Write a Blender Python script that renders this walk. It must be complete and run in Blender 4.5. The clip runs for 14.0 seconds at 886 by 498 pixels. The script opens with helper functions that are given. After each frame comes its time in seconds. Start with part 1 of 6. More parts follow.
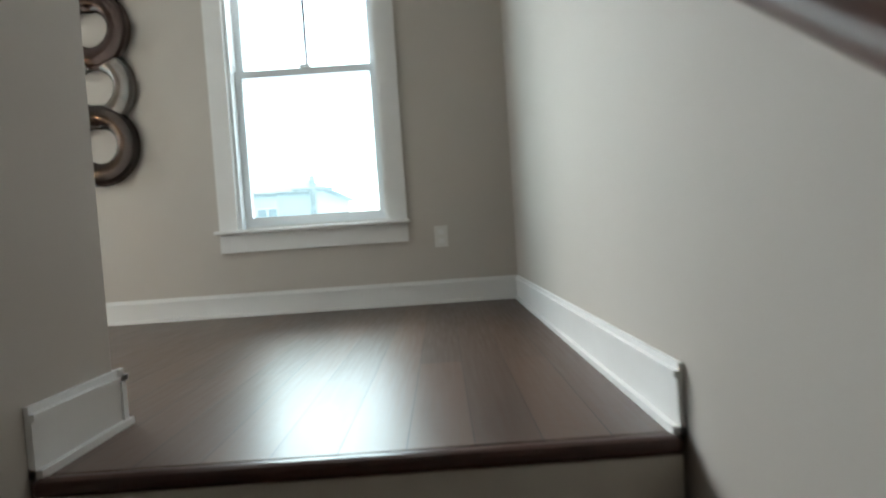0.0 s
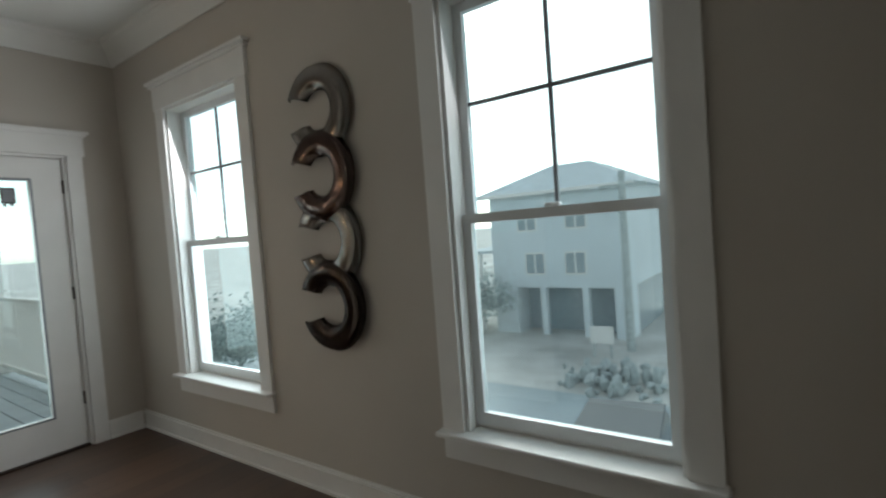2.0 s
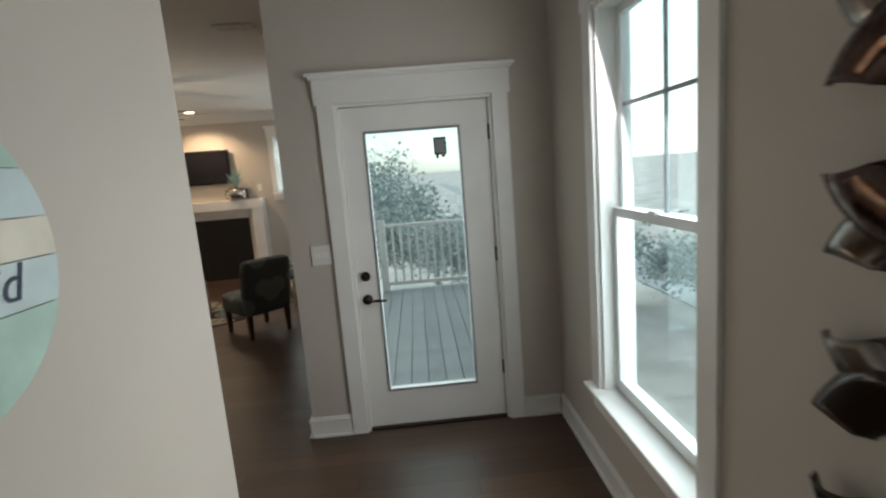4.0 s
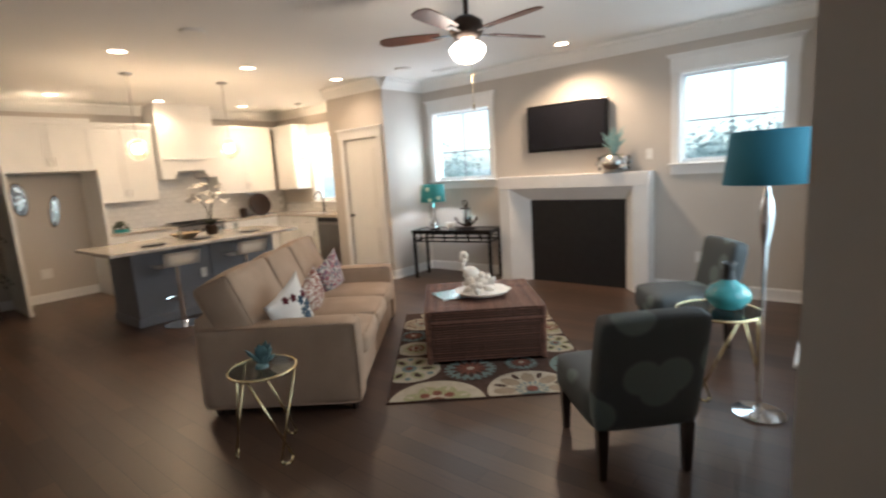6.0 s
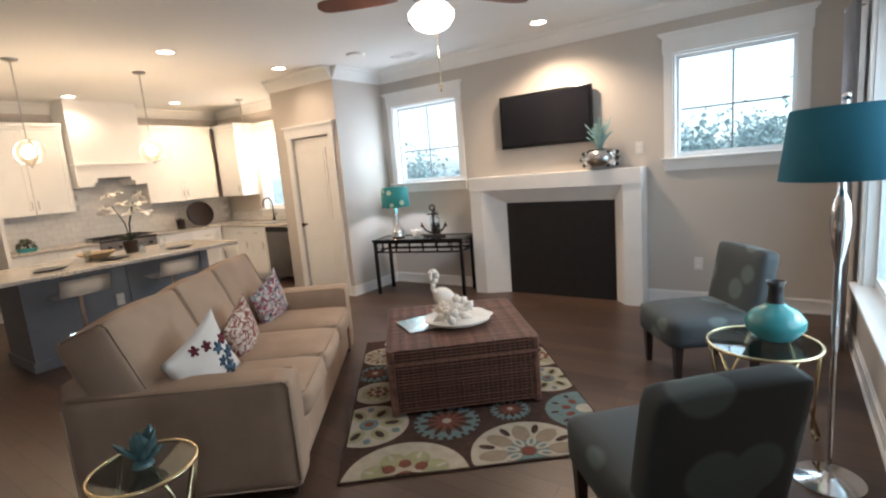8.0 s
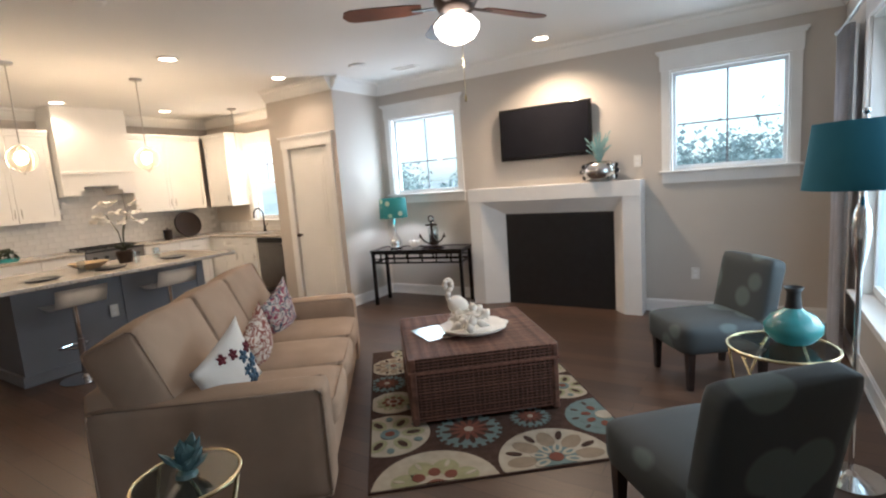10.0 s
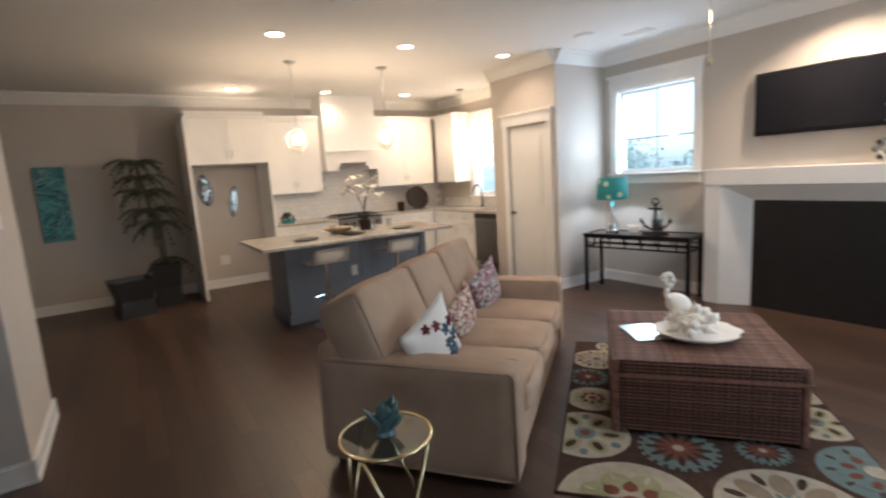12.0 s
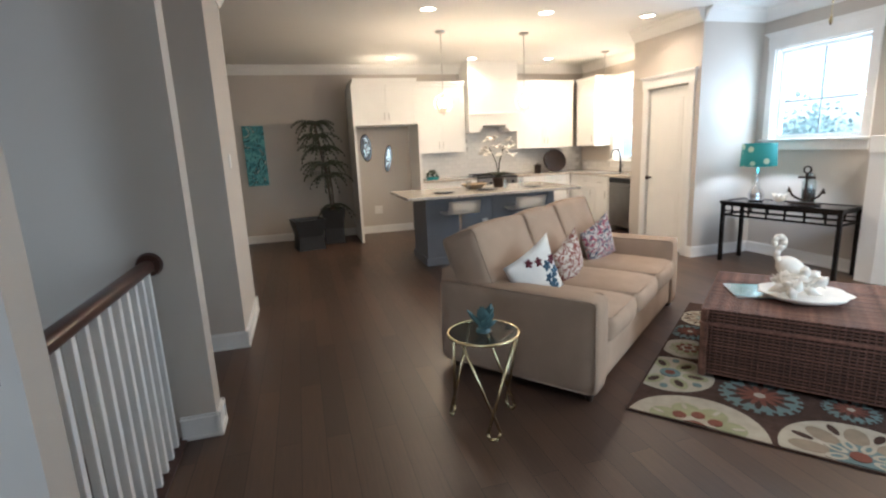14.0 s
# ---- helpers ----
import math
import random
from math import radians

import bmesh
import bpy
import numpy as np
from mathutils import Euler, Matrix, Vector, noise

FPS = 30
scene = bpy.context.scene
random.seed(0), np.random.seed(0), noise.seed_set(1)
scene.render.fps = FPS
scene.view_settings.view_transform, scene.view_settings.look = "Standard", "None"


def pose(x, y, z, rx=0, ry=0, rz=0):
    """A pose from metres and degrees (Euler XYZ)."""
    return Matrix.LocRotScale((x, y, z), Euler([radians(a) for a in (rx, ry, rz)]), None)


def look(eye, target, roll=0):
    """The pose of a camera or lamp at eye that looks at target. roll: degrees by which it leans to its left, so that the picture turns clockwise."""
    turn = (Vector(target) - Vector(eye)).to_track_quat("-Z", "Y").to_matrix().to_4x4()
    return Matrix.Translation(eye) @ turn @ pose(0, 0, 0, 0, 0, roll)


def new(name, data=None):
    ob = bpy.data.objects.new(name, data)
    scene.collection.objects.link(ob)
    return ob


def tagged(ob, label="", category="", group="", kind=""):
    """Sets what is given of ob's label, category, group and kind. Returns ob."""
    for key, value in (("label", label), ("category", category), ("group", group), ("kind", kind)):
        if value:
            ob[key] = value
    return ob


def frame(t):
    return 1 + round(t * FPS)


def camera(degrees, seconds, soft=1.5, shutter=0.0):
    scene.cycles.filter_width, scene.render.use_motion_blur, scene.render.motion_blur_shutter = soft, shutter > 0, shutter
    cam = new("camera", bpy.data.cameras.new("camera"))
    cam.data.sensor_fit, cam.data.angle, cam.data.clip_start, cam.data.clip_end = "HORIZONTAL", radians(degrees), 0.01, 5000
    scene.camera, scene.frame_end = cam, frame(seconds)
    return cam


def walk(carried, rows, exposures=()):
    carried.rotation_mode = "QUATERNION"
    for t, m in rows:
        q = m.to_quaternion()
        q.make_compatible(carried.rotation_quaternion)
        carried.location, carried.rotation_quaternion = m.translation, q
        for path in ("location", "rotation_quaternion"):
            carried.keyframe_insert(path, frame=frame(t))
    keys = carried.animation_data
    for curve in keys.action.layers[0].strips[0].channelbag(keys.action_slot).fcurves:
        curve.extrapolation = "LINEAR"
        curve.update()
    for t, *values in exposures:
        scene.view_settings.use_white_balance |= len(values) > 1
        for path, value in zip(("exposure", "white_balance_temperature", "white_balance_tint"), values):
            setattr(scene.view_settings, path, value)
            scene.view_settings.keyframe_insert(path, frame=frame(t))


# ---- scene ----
cam = camera(84.1, 14.0, soft=2.2, shutter=0.3)
PATH = [
    (0, (-2.794, -2.631, 0.392), (-0.795, -2.634, 0.331), -3.9),
    (0.5, (-2.424, -2.674, 0.504), (-0.454, -2.329, 0.502), -3.7),
    (1, (-2.15, -2.751, 0.784), (-0.254, -2.115, 0.773), -3.2),
    (1.5, (-1.95, -2.63, 1.062), (-0.158, -1.743, 1.031), -3.9),
    (2, (-1.685, -2.64, 1.34), (-0.058, -1.48, 1.265), -4.3),
    (2.5, (-1.43, -2.5, 1.466), (-0.11, -1.004, 1.34), -4.8),
    (3, (-1.26, -2.24, 1.56), (-0.27, -0.512, 1.353), -4.7),
    (3.5, (-1.043, -1.905, 1.589), (-0.495, 0.002, 1.339), -4.6),
    (4, (-0.85, -1.5, 1.63), (-0.762, 0.473, 1.317), -4.6),
    (6.5, (-1.854, 1.944, 1.566), (-3.424, 3.142, 1.249), -3.6),
    (7, (-2.245, 2.093, 1.526), (-3.683, 3.446, 1.21), -3.9),
    (7.5, (-2.362, 2.176, 1.556), (-3.568, 3.734, 1.214), -5.2),
    (10, (-2.626, 1.976, 1.546), (-3.681, 3.652, 1.27), -4.2),
    (10.5, (-2.593, 1.974, 1.572), (-3.665, 3.638, 1.29), -5.5),
    (11, (-2.62, 1.969, 1.562), (-3.764, 3.583, 1.268), -6.0),
    (11.5, (-2.582, 1.994, 1.573), (-3.913, 3.452, 1.246), -5.3),
    (12, (-2.675, 2.114, 1.558), (-4.339, 3.18, 1.251), -3.7),
    (12.5, (-2.616, 2.161, 1.533), (-4.511, 2.727, 1.236), -2.8),
    (13, (-2.381, 2.066, 1.52), (-4.308, 2.487, 1.185), -2.6),
    (13.5, (-2.164, 2.047, 1.507), (-4.076, 2.495, 1.128), -2.7),
    (14, (-2.093, 2.034, 1.491), (-3.978, 2.564, 1.082), -2.6),
]
GAP = [
    (4.6, (-0.95, -0.75, 1.6), (-1.03, 1.22, 1.29), -4.4),
    (5.2, (-1.42, 0.22, 1.58), (-1.93, 2.12, 1.26), -4.0),
    (5.8, (-1.9, 1.22, 1.57), (-2.92, 2.91, 1.25), -3.7),
]
EXPOSE = [(0, 1.4, 6500, 11), (0.6, 0.9, 6600, 13), (1.5, 0.4, 6850, 14), (2.0, -0.3, 6900, 13), (2.4, -0.65, 6600, 10), (3.0, -0.95, 6600, 11), (3.5, -0.28, 7100, 14), (4.2, -0.2, 7100, 14), (6.3, 0.55, 6100, 15), (11.5, 0.4, 5850, 15), (13, 0.78, 5650, 13), (14, 0.92, 5500, 11)]
walk(cam, [(t, look(eye, target, roll)) for t, eye, target, roll in sorted(PATH + GAP)], EXPOSE)

# ---- daylight ----
world = bpy.data.worlds.new("overcast_sky")
scene.world = world
world.use_nodes = True
sky = world.node_tree.nodes.new("ShaderNodeTexSky")
sky.sky_type = "NISHITA"
sky.sun_disc = False
sky.sun_elevation = radians(35)
sky.sun_rotation = radians(60)
sky.air_density, sky.dust_density, sky.ozone_density = 1.0, 1.0, 1.0
hue = world.node_tree.nodes.new("ShaderNodeHueSaturation")
hue.inputs["Saturation"].default_value = 0.3
world.node_tree.links.new(sky.outputs[0], hue.inputs["Color"])
world.node_tree.links.new(hue.outputs[0], world.node_tree.nodes["Background"].inputs["Color"])
world.node_tree.nodes["Background"].inputs["Strength"].default_value = 0.29


def lamp(name, kind, m, power, color, size=0.1, size_y=None, spot=None):
    d = bpy.data.lights.new(name, kind)
    d.energy, d.color = power, color
    if kind == "AREA":
        d.shape = "RECTANGLE" if size_y else "DISK"
        d.size = size
        if size_y:
            d.size_y = size_y
    elif kind == "SUN":
        d.angle = size
    else:
        d.shadow_soft_size = size
    if spot:
        d.spot_size, d.spot_blend = radians(spot), 0.6
    ob = new(name, d)
    ob.matrix_world = m
    return ob


lamp("sun", "SUN", look((20, 10, 14), (0, 0, 0)), 1.5, (1.0, 0.98, 0.96), radians(40))
DAY = (0.86, 0.94, 1.0)
# sky light entering through the window openings
for wx, wy, wz, tx, ty, w, h, p in (
        (0.2, -1.915, 1.4, -1, 0, 0.8, 1.7, 6), (0.2, 0.35, 1.4, -1, 0, 0.8, 1.7, 24),
        (-0.85, 1.72, 1.1, 0, -1, 0.55, 1.6, 5), (-6.3, 7.7, 1.9, 0, -1, 0.9, 0.95, 16),
        (-2.87, 7.7, 1.9, 0, -1, 0.9, 0.95, 11), (-1.72, 5.3, 1.5, -1, 0, 1.8, 1.7, 17), (-9.55, 7.7, 1.75, 0, -1, 0.6, 1.2, 5)):
    lamp("window_daylight", "AREA", look((wx, wy, wz), (wx + tx, wy + ty, wz - 0.25)), p, DAY, w, h)


# ---- materials ----
def mat(name, color, rough=0.6, metal=0.0, vary=0.12, scale=6.0, bump=0.05, grain=60.0, spec=0.5, emit=0.0, coat=0.0, random_tone=0.0):
    m = bpy.data.materials.new(name)
    m.use_nodes = True
    nt = m.node_tree
    b = nt.nodes["Principled BSDF"]
    b.inputs["Roughness"].default_value = rough
    b.inputs["Metallic"].default_value = metal
    b.inputs["Specular IOR Level"].default_value = spec
    b.inputs["Coat Weight"].default_value = coat
    co = nt.nodes.new("ShaderNodeTexCoord")
    n1, n2 = nt.nodes.new("ShaderNodeTexNoise"), nt.nodes.new("ShaderNodeTexNoise")
    n1.inputs["Scale"].default_value, n2.inputs["Scale"].default_value = scale, grain
    n1.inputs["Detail"].default_value = 5
    for n in (n1, n2):
        nt.links.new(co.outputs["Object"], n.inputs["Vector"])
    ramp = nt.nodes.new("ShaderNodeMapRange")
    ramp.inputs["From Min"].default_value, ramp.inputs["From Max"].default_value = 0.3, 0.7
    ramp.inputs["To Min"].default_value, ramp.inputs["To Max"].default_value = 1 - vary, 1 + vary
    nt.links.new(n1.outputs["Fac"], ramp.inputs["Value"])
    mul = nt.nodes.new("ShaderNodeVectorMath")
    mul.operation = "SCALE"
    mul.inputs[0].default_value = color
    last = ramp.outputs[0]
    if random_tone:
        info = nt.nodes.new("ShaderNodeObjectInfo")
        r = nt.nodes.new("ShaderNodeMapRange")
        r.inputs["To Min"].default_value, r.inputs["To Max"].default_value = 1 - random_tone, 1 + random_tone
        nt.links.new(info.outputs["Random"], r.inputs["Value"])
        mm = nt.nodes.new("ShaderNodeMath")
        mm.operation = "MULTIPLY"
        nt.links.new(last, mm.inputs[0])
        nt.links.new(r.outputs[0], mm.inputs[1])
        last = mm.outputs[0]
    nt.links.new(last, mul.inputs["Scale"])
    nt.links.new(mul.outputs[0], b.inputs["Base Color"])
    if bump:
        bp = nt.nodes.new("ShaderNodeBump")
        bp.inputs["Strength"].default_value = bump
        bp.inputs["Distance"].default_value = 0.004
        nt.links.new(n2.outputs["Fac"], bp.inputs["Height"])
        nt.links.new(bp.outputs[0], b.inputs["Normal"])
    if emit:
        b.inputs["Emission Color"].default_value = (*color, 1)
        b.inputs["Emission Strength"].default_value = emit
    return m


def glass(name, color=(1, 1, 1), rough=0.0, mix=0.08):
    m = bpy.data.materials.new(name)
    m.use_nodes = True
    nt = m.node_tree
    nt.nodes.remove(nt.nodes["Principled BSDF"])
    t, g, mx = nt.nodes.new("ShaderNodeBsdfTransparent"), nt.nodes.new("ShaderNodeBsdfGlossy"), nt.nodes.new("ShaderNodeMixShader")
    t.inputs["Color"].default_value = (*color, 1)
    g.inputs["Roughness"].default_value = rough
    mx.inputs[0].default_value = mix
    nt.links.new(t.outputs[0], mx.inputs[1])
    nt.links.new(g.outputs[0], mx.inputs[2])
    nt.links.new(mx.outputs[0], nt.nodes["Material Output"].inputs["Surface"])
    return m


def wood_floor():
    m = mat("dark_walnut_floor", (0.05, 0.03, 0.021), 0.3, vary=0.25, scale=3, bump=0.06, grain=40)
    nt = m.node_tree
    b = nt.nodes["Principled BSDF"]
    co = nt.nodes["Texture Coordinate"]
    br = nt.nodes.new("ShaderNodeTexBrick")
    br.inputs["Color1"].default_value = (0.054, 0.032, 0.022, 1)
    br.inputs["Color2"].default_value = (0.092, 0.052, 0.033, 1)
    br.inputs["Mortar"].default_value = (0.018, 0.011, 0.008, 1)
    br.inputs["Scale"].default_value = 1.0
    br.inputs["Mortar Size"].default_value = 0.0016
    br.inputs["Brick Width"].default_value, br.inputs["Row Height"].default_value = 1.3, 0.127
    turn = nt.nodes.new("ShaderNodeMapping")
    turn.inputs["Rotation"].default_value = (0, 0, 0)
    nt.links.new(co.outputs["Object"], turn.inputs["Vector"])
    nt.links.new(turn.outputs[0], br.inputs["Vector"])
    grain = nt.nodes.new("ShaderNodeTexNoise")
    grain.inputs["Scale"].default_value, grain.inputs["Detail"].default_value = 9, 8
    st = nt.nodes.new("ShaderNodeMapping")
    st.inputs["Scale"].default_value = (0.6, 9, 1)
    nt.links.new(co.outputs["Object"], st.inputs["Vector"])
    nt.links.new(st.outputs[0], grain.inputs["Vector"])
    rg = nt.nodes.new("ShaderNodeMapRange")
    rg.inputs["To Min"].default_value, rg.inputs["To Max"].default_value = 0.6, 1.4
    nt.links.new(grain.outputs["Fac"], rg.inputs["Value"])
    sc = nt.nodes.new("ShaderNodeVectorMath")
    sc.operation = "SCALE"
    nt.links.new(br.outputs["Color"], sc.inputs[0])
    nt.links.new(rg.outputs[0], sc.inputs["Scale"])
    nt.links.new(sc.outputs[0], b.inputs["Base Color"])
    rr = nt.nodes.new("ShaderNodeMapRange")
    rr.inputs["To Min"].default_value, rr.inputs["To Max"].default_value = 0.24, 0.48
    nt.links.new(grain.outputs["Fac"], rr.inputs["Value"])
    nt.links.new(rr.outputs[0], b.inputs["Roughness"])
    return m


def blotch(name, base, spot, scale, lo, hi, rough=0.8, bump=0.15, grain=300):
    """A cloth or stone of two colours in soft-edged patches."""
    m = mat(name, base, rough, bump=bump, grain=grain)
    nt = m.node_tree
    b = nt.nodes["Principled BSDF"]
    v = nt.nodes.new("ShaderNodeTexVoronoi")
    v.inputs["Scale"].default_value = scale
    nt.links.new(nt.nodes["Texture Coordinate"].outputs["Object"], v.inputs["Vector"])
    r = nt.nodes.new("ShaderNodeMapRange")
    r.inputs["From Min"].default_value, r.inputs["From Max"].default_value = lo, hi
    nt.links.new(v.outputs["Distance"], r.inputs["Value"])
    mx = nt.nodes.new("ShaderNodeMix")
    mx.data_type = "RGBA"
    nt.links.new(r.outputs[0], mx.inputs[0])
    mx.inputs[6].default_value, mx.inputs[7].default_value = (*spot, 1), (*base, 1)
    nt.links.new(mx.outputs[2], b.inputs["Base Color"])
    return m


def swirl(name, colors, scale, distort=6.0, rough=0.85, bump=0.1):
    """A printed pattern of curling bands in a handful of colours."""
    m = mat(name, colors[0], rough, bump=bump, grain=250)
    nt = m.node_tree
    b = nt.nodes["Principled BSDF"]
    n = nt.nodes.new("ShaderNodeTexNoise")
    n.inputs["Scale"].default_value, n.inputs["Distortion"].default_value = scale, distort
    n.inputs["Detail"].default_value = 1.0
    nt.links.new(nt.nodes["Texture Coordinate"].outputs["Object"], n.inputs["Vector"])
    r = nt.nodes.new("ShaderNodeValToRGB")
    r.color_ramp.interpolation = "CONSTANT"
    el = r.color_ramp.elements
    while len(el) < len(colors):
        el.new(0.5)
    for i, c in enumerate(colors):
        el[i].position = 0.0 if i == 0 else 0.32 + 0.36 * (i - 1) / max(1, len(colors) - 2)
        el[i].color = (*c, 1)
    nt.links.new(n.outputs["Fac"], r.inputs[0])
    nt.links.new(r.outputs[0], b.inputs["Base Color"])
    return m


WALL = mat("greige_wall_paint", (0.52, 0.475, 0.425), 0.75, vary=0.03, scale=1.5, bump=0.08, grain=160)
CEIL = mat("ceiling_paint", (0.78, 0.77, 0.74), 0.85, vary=0.02, scale=1, bump=0.06, grain=120)
TRIM = mat("white_trim_paint", (0.78, 0.77, 0.75), 0.38, vary=0.03, scale=5, bump=0.02)
CAB = mat("white_cabinet_paint", (0.80, 0.79, 0.76), 0.4, vary=0.02, scale=4, bump=0.02)
FLOOR = wood_floor()
RAILW = mat("dark_handrail_wood", (0.055, 0.022, 0.015), 0.3, vary=0.3, scale=8, bump=0.04)
RISER = mat("painted_riser", (0.62, 0.57, 0.5), 0.55, vary=0.04)
PANE = glass("window_pane", (0.86, 0.975, 0.985))
VINYL = mat("white_vinyl_sash", (0.75, 0.77, 0.78), 0.35, vary=0.02)
MUNTIN = mat("grey_muntin", (0.22, 0.24, 0.26), 0.4, vary=0.05)
BLACK = mat("matte_black", (0.012, 0.012, 0.013), 0.45, vary=0.2, scale=12, bump=0.05)
SCREEN = mat("tv_screen", (0.014, 0.014, 0.018), 0.12, vary=0.05, bump=0)
TVFR = mat("tv_frame_gloss", (0.008, 0.008, 0.009), 0.2, vary=0.05, bump=0)
NICKEL = mat("brushed_nickel", (0.5, 0.48, 0.45), 0.3, 1.0, vary=0.05, bump=0.03)
CHROME = mat("polished_chrome", (0.75, 0.76, 0.78), 0.1, 1.0, vary=0.03, bump=0)
BRASS = mat("pale_brass", (0.72, 0.6, 0.36), 0.25, 1.0, vary=0.06, bump=0.02)
BRONZE = mat("dark_bronze", (0.05, 0.035, 0.028), 0.35, 0.8, vary=0.2, bump=0.03)
SOFA = mat("taupe_sofa_fabric", (0.375, 0.268, 0.19), 0.9, vary=0.08, scale=5, bump=0.35, grain=420, spec=0.2)
CHAIRF = blotch("grey_teal_dotted_fabric", (0.055, 0.066, 0.070), (0.115, 0.15, 0.152), 3.6, 0.36, 0.42, 0.75)
LEG = mat("espresso_leg_wood", (0.022, 0.013, 0.01), 0.35, vary=0.3, scale=14, bump=0.03)
WICKER = mat("brown_wicker", (0.16, 0.075, 0.05), 0.55, vary=0.4, scale=26, bump=0.25, grain=120, random_tone=0.35)
WICKERD = mat("dark_wicker_core", (0.028, 0.013, 0.009), 0.8, vary=0.3, scale=30)
RUGB = mat("rug_brown_pile", (0.06, 0.035, 0.026), 0.95, vary=0.2, scale=20, bump=0.5, grain=500, spec=0.1)
RUGC = mat("rug_cream_pile", (0.37, 0.32, 0.245), 0.95, vary=0.1, scale=20, bump=0.5, grain=500, spec=0.1)
RUGTAN = mat("rug_tan_pile", (0.24, 0.185, 0.13), 0.95, vary=0.1, scale=20, bump=0.5, grain=500, spec=0.1)
RUGT = mat("rug_teal_pile", (0.135, 0.18, 0.17), 0.95, vary=0.1, scale=20, bump=0.5, grain=500, spec=0.1)
RUGG = mat("rug_olive_pile", (0.27, 0.26, 0.15), 0.95, vary=0.1, scale=20, bump=0.5, grain=500, spec=0.1)
RUGR = mat("rug_rust_pile", (0.16, 0.06, 0.04), 0.95, vary=0.1, scale=20, bump=0.5, grain=500, spec=0.1)
TEAL = mat("teal_glaze", (0.045, 0.28, 0.30), 0.12, vary=0.2, scale=7, bump=0.02, coat=0.5)
TEALS = mat("teal_lampshade_fabric", (0.012, 0.13, 0.19), 0.85, vary=0.05, bump=0.2, grain=300)
GRANITE = blotch("pale_granite", (0.52, 0.47, 0.40), (0.26, 0.23, 0.2), 38, 0.1, 0.5, 0.16, 0.0)
ISLE = mat("slate_grey_island_paint", (0.175, 0.185, 0.205), 0.5, vary=0.04, scale=4, bump=0.03)
TILE = mat("white_backsplash_tile", (0.70, 0.69, 0.67), 0.2, vary=0.04, scale=3, bump=0.01, random_tone=0.04)
GROUT = mat("grey_grout", (0.5, 0.49, 0.47), 0.85)
STEEL = mat("stainless_steel", (0.30, 0.29, 0.28), 0.35, 1.0, vary=0.06, bump=0.04)
SHELL = mat("white_shell", (0.74, 0.70, 0.63), 0.5, vary=0.1, scale=14, bump=0.15)
LEAF = mat("green_palm_leaf", (0.042, 0.05, 0.026), 0.6, vary=0.3, scale=8, bump=0.1, random_tone=0.3)
LEAFT = mat("pale_teal_fronds", (0.22, 0.38, 0.38), 0.7, vary=0.2, scale=14)
TRUNKM = mat("palm_trunk_bark", (0.09, 0.07, 0.05), 0.85, vary=0.3, scale=20, bump=0.4)
POT = mat("charcoal_planter", (0.02, 0.021, 0.023), 0.5, vary=0.15, scale=9, bump=0.1)
WHITEP = mat("white_plastic", (0.72, 0.70, 0.66), 0.4, vary=0.02)
BULB = mat("lit_bulb", (1.0, 0.72, 0.42), 0.4, vary=0, bump=0, emit=80)
LENS = mat("lit_downlight_lens", (1.0, 0.80, 0.56), 0.4, vary=0, bump=0, emit=11)
FANGLASS = mat("lit_frosted_glass", (1.0, 0.9, 0.74), 0.4, vary=0, bump=0, emit=7)
BLADE = mat("walnut_fan_blade", (0.10, 0.04, 0.025), 0.4, vary=0.25, scale=9, bump=0.04)
# warm reflection of the room tinted into a hook's mirror metal
FOILW = mat("mirror_foil_warm_reflection", (0.17, 0.125, 0.112), 0.1, 1.0, vary=0.1, scale=9, bump=0.5, grain=16)
# a hook's dark reflection tinted in; plain dark metal on the ornament soles
FOILD = mat("dark_pewter_and_reflection_foil", (0.105, 0.086, 0.078), 0.14, 1.0, vary=0.15, scale=9, bump=0.15, grain=14)
FOILS = mat("silver_foil", (0.55, 0.53, 0.5), 0.2, 1.0, vary=0.1, scale=9, bump=0.3, grain=22)
# dull reflection of the wall tinted into the hooks' mirror metal
FOILP = mat("mirror_foil_wall_reflection", (0.36, 0.335, 0.31), 0.16, 1.0, vary=0.08, scale=9, bump=0.12, grain=10)
CURTAIN = mat("grey_sheer_curtain", (0.55, 0.54, 0.56), 0.9, vary=0.06, scale=10, bump=0.2, grain=300)
SIGNG = mat("sign_mint_paint", (0.42, 0.60, 0.53), 0.7, vary=0.12, scale=12)
SIGNB = mat("sign_pale_blue_paint", (0.55, 0.66, 0.68), 0.7, vary=0.12, scale=12)
SIGNC = mat("sign_cream_paint", (0.70, 0.66, 0.56), 0.7, vary=0.12, scale=12)
INK = mat("sign_navy_lettering", (0.03, 0.05, 0.09), 0.7, vary=0.05)
ART = swirl("teal_wave_canvas", [(0.02, 0.06, 0.07), (0.05, 0.22, 0.25), (0.14, 0.4, 0.42), (0.02, 0.1, 0.12), (0.4, 0.5, 0.46)], 4.0, 3.0, 0.6)
PILA = swirl("navy_magenta_print", [(0.55, 0.5, 0.46), (0.03, 0.05, 0.09), (0.5, 0.46, 0.42), (0.26, 0.03, 0.07), (0.05, 0.12, 0.17)], 9.0, 4.0)
PILB = swirl("rust_cream_print", [(0.58, 0.52, 0.45), (0.2, 0.05, 0.035), (0.56, 0.5, 0.43), (0.25, 0.08, 0.05)], 9.0, 4.5)
PILC = mat("white_pillow_cotton", (0.66, 0.63, 0.58), 0.9, vary=0.04, bump=0.25, grain=300)
PILD = mat("navy_embroidery", (0.05, 0.10, 0.15), 0.9, vary=0.2, scale=20, bump=0.3, grain=200)
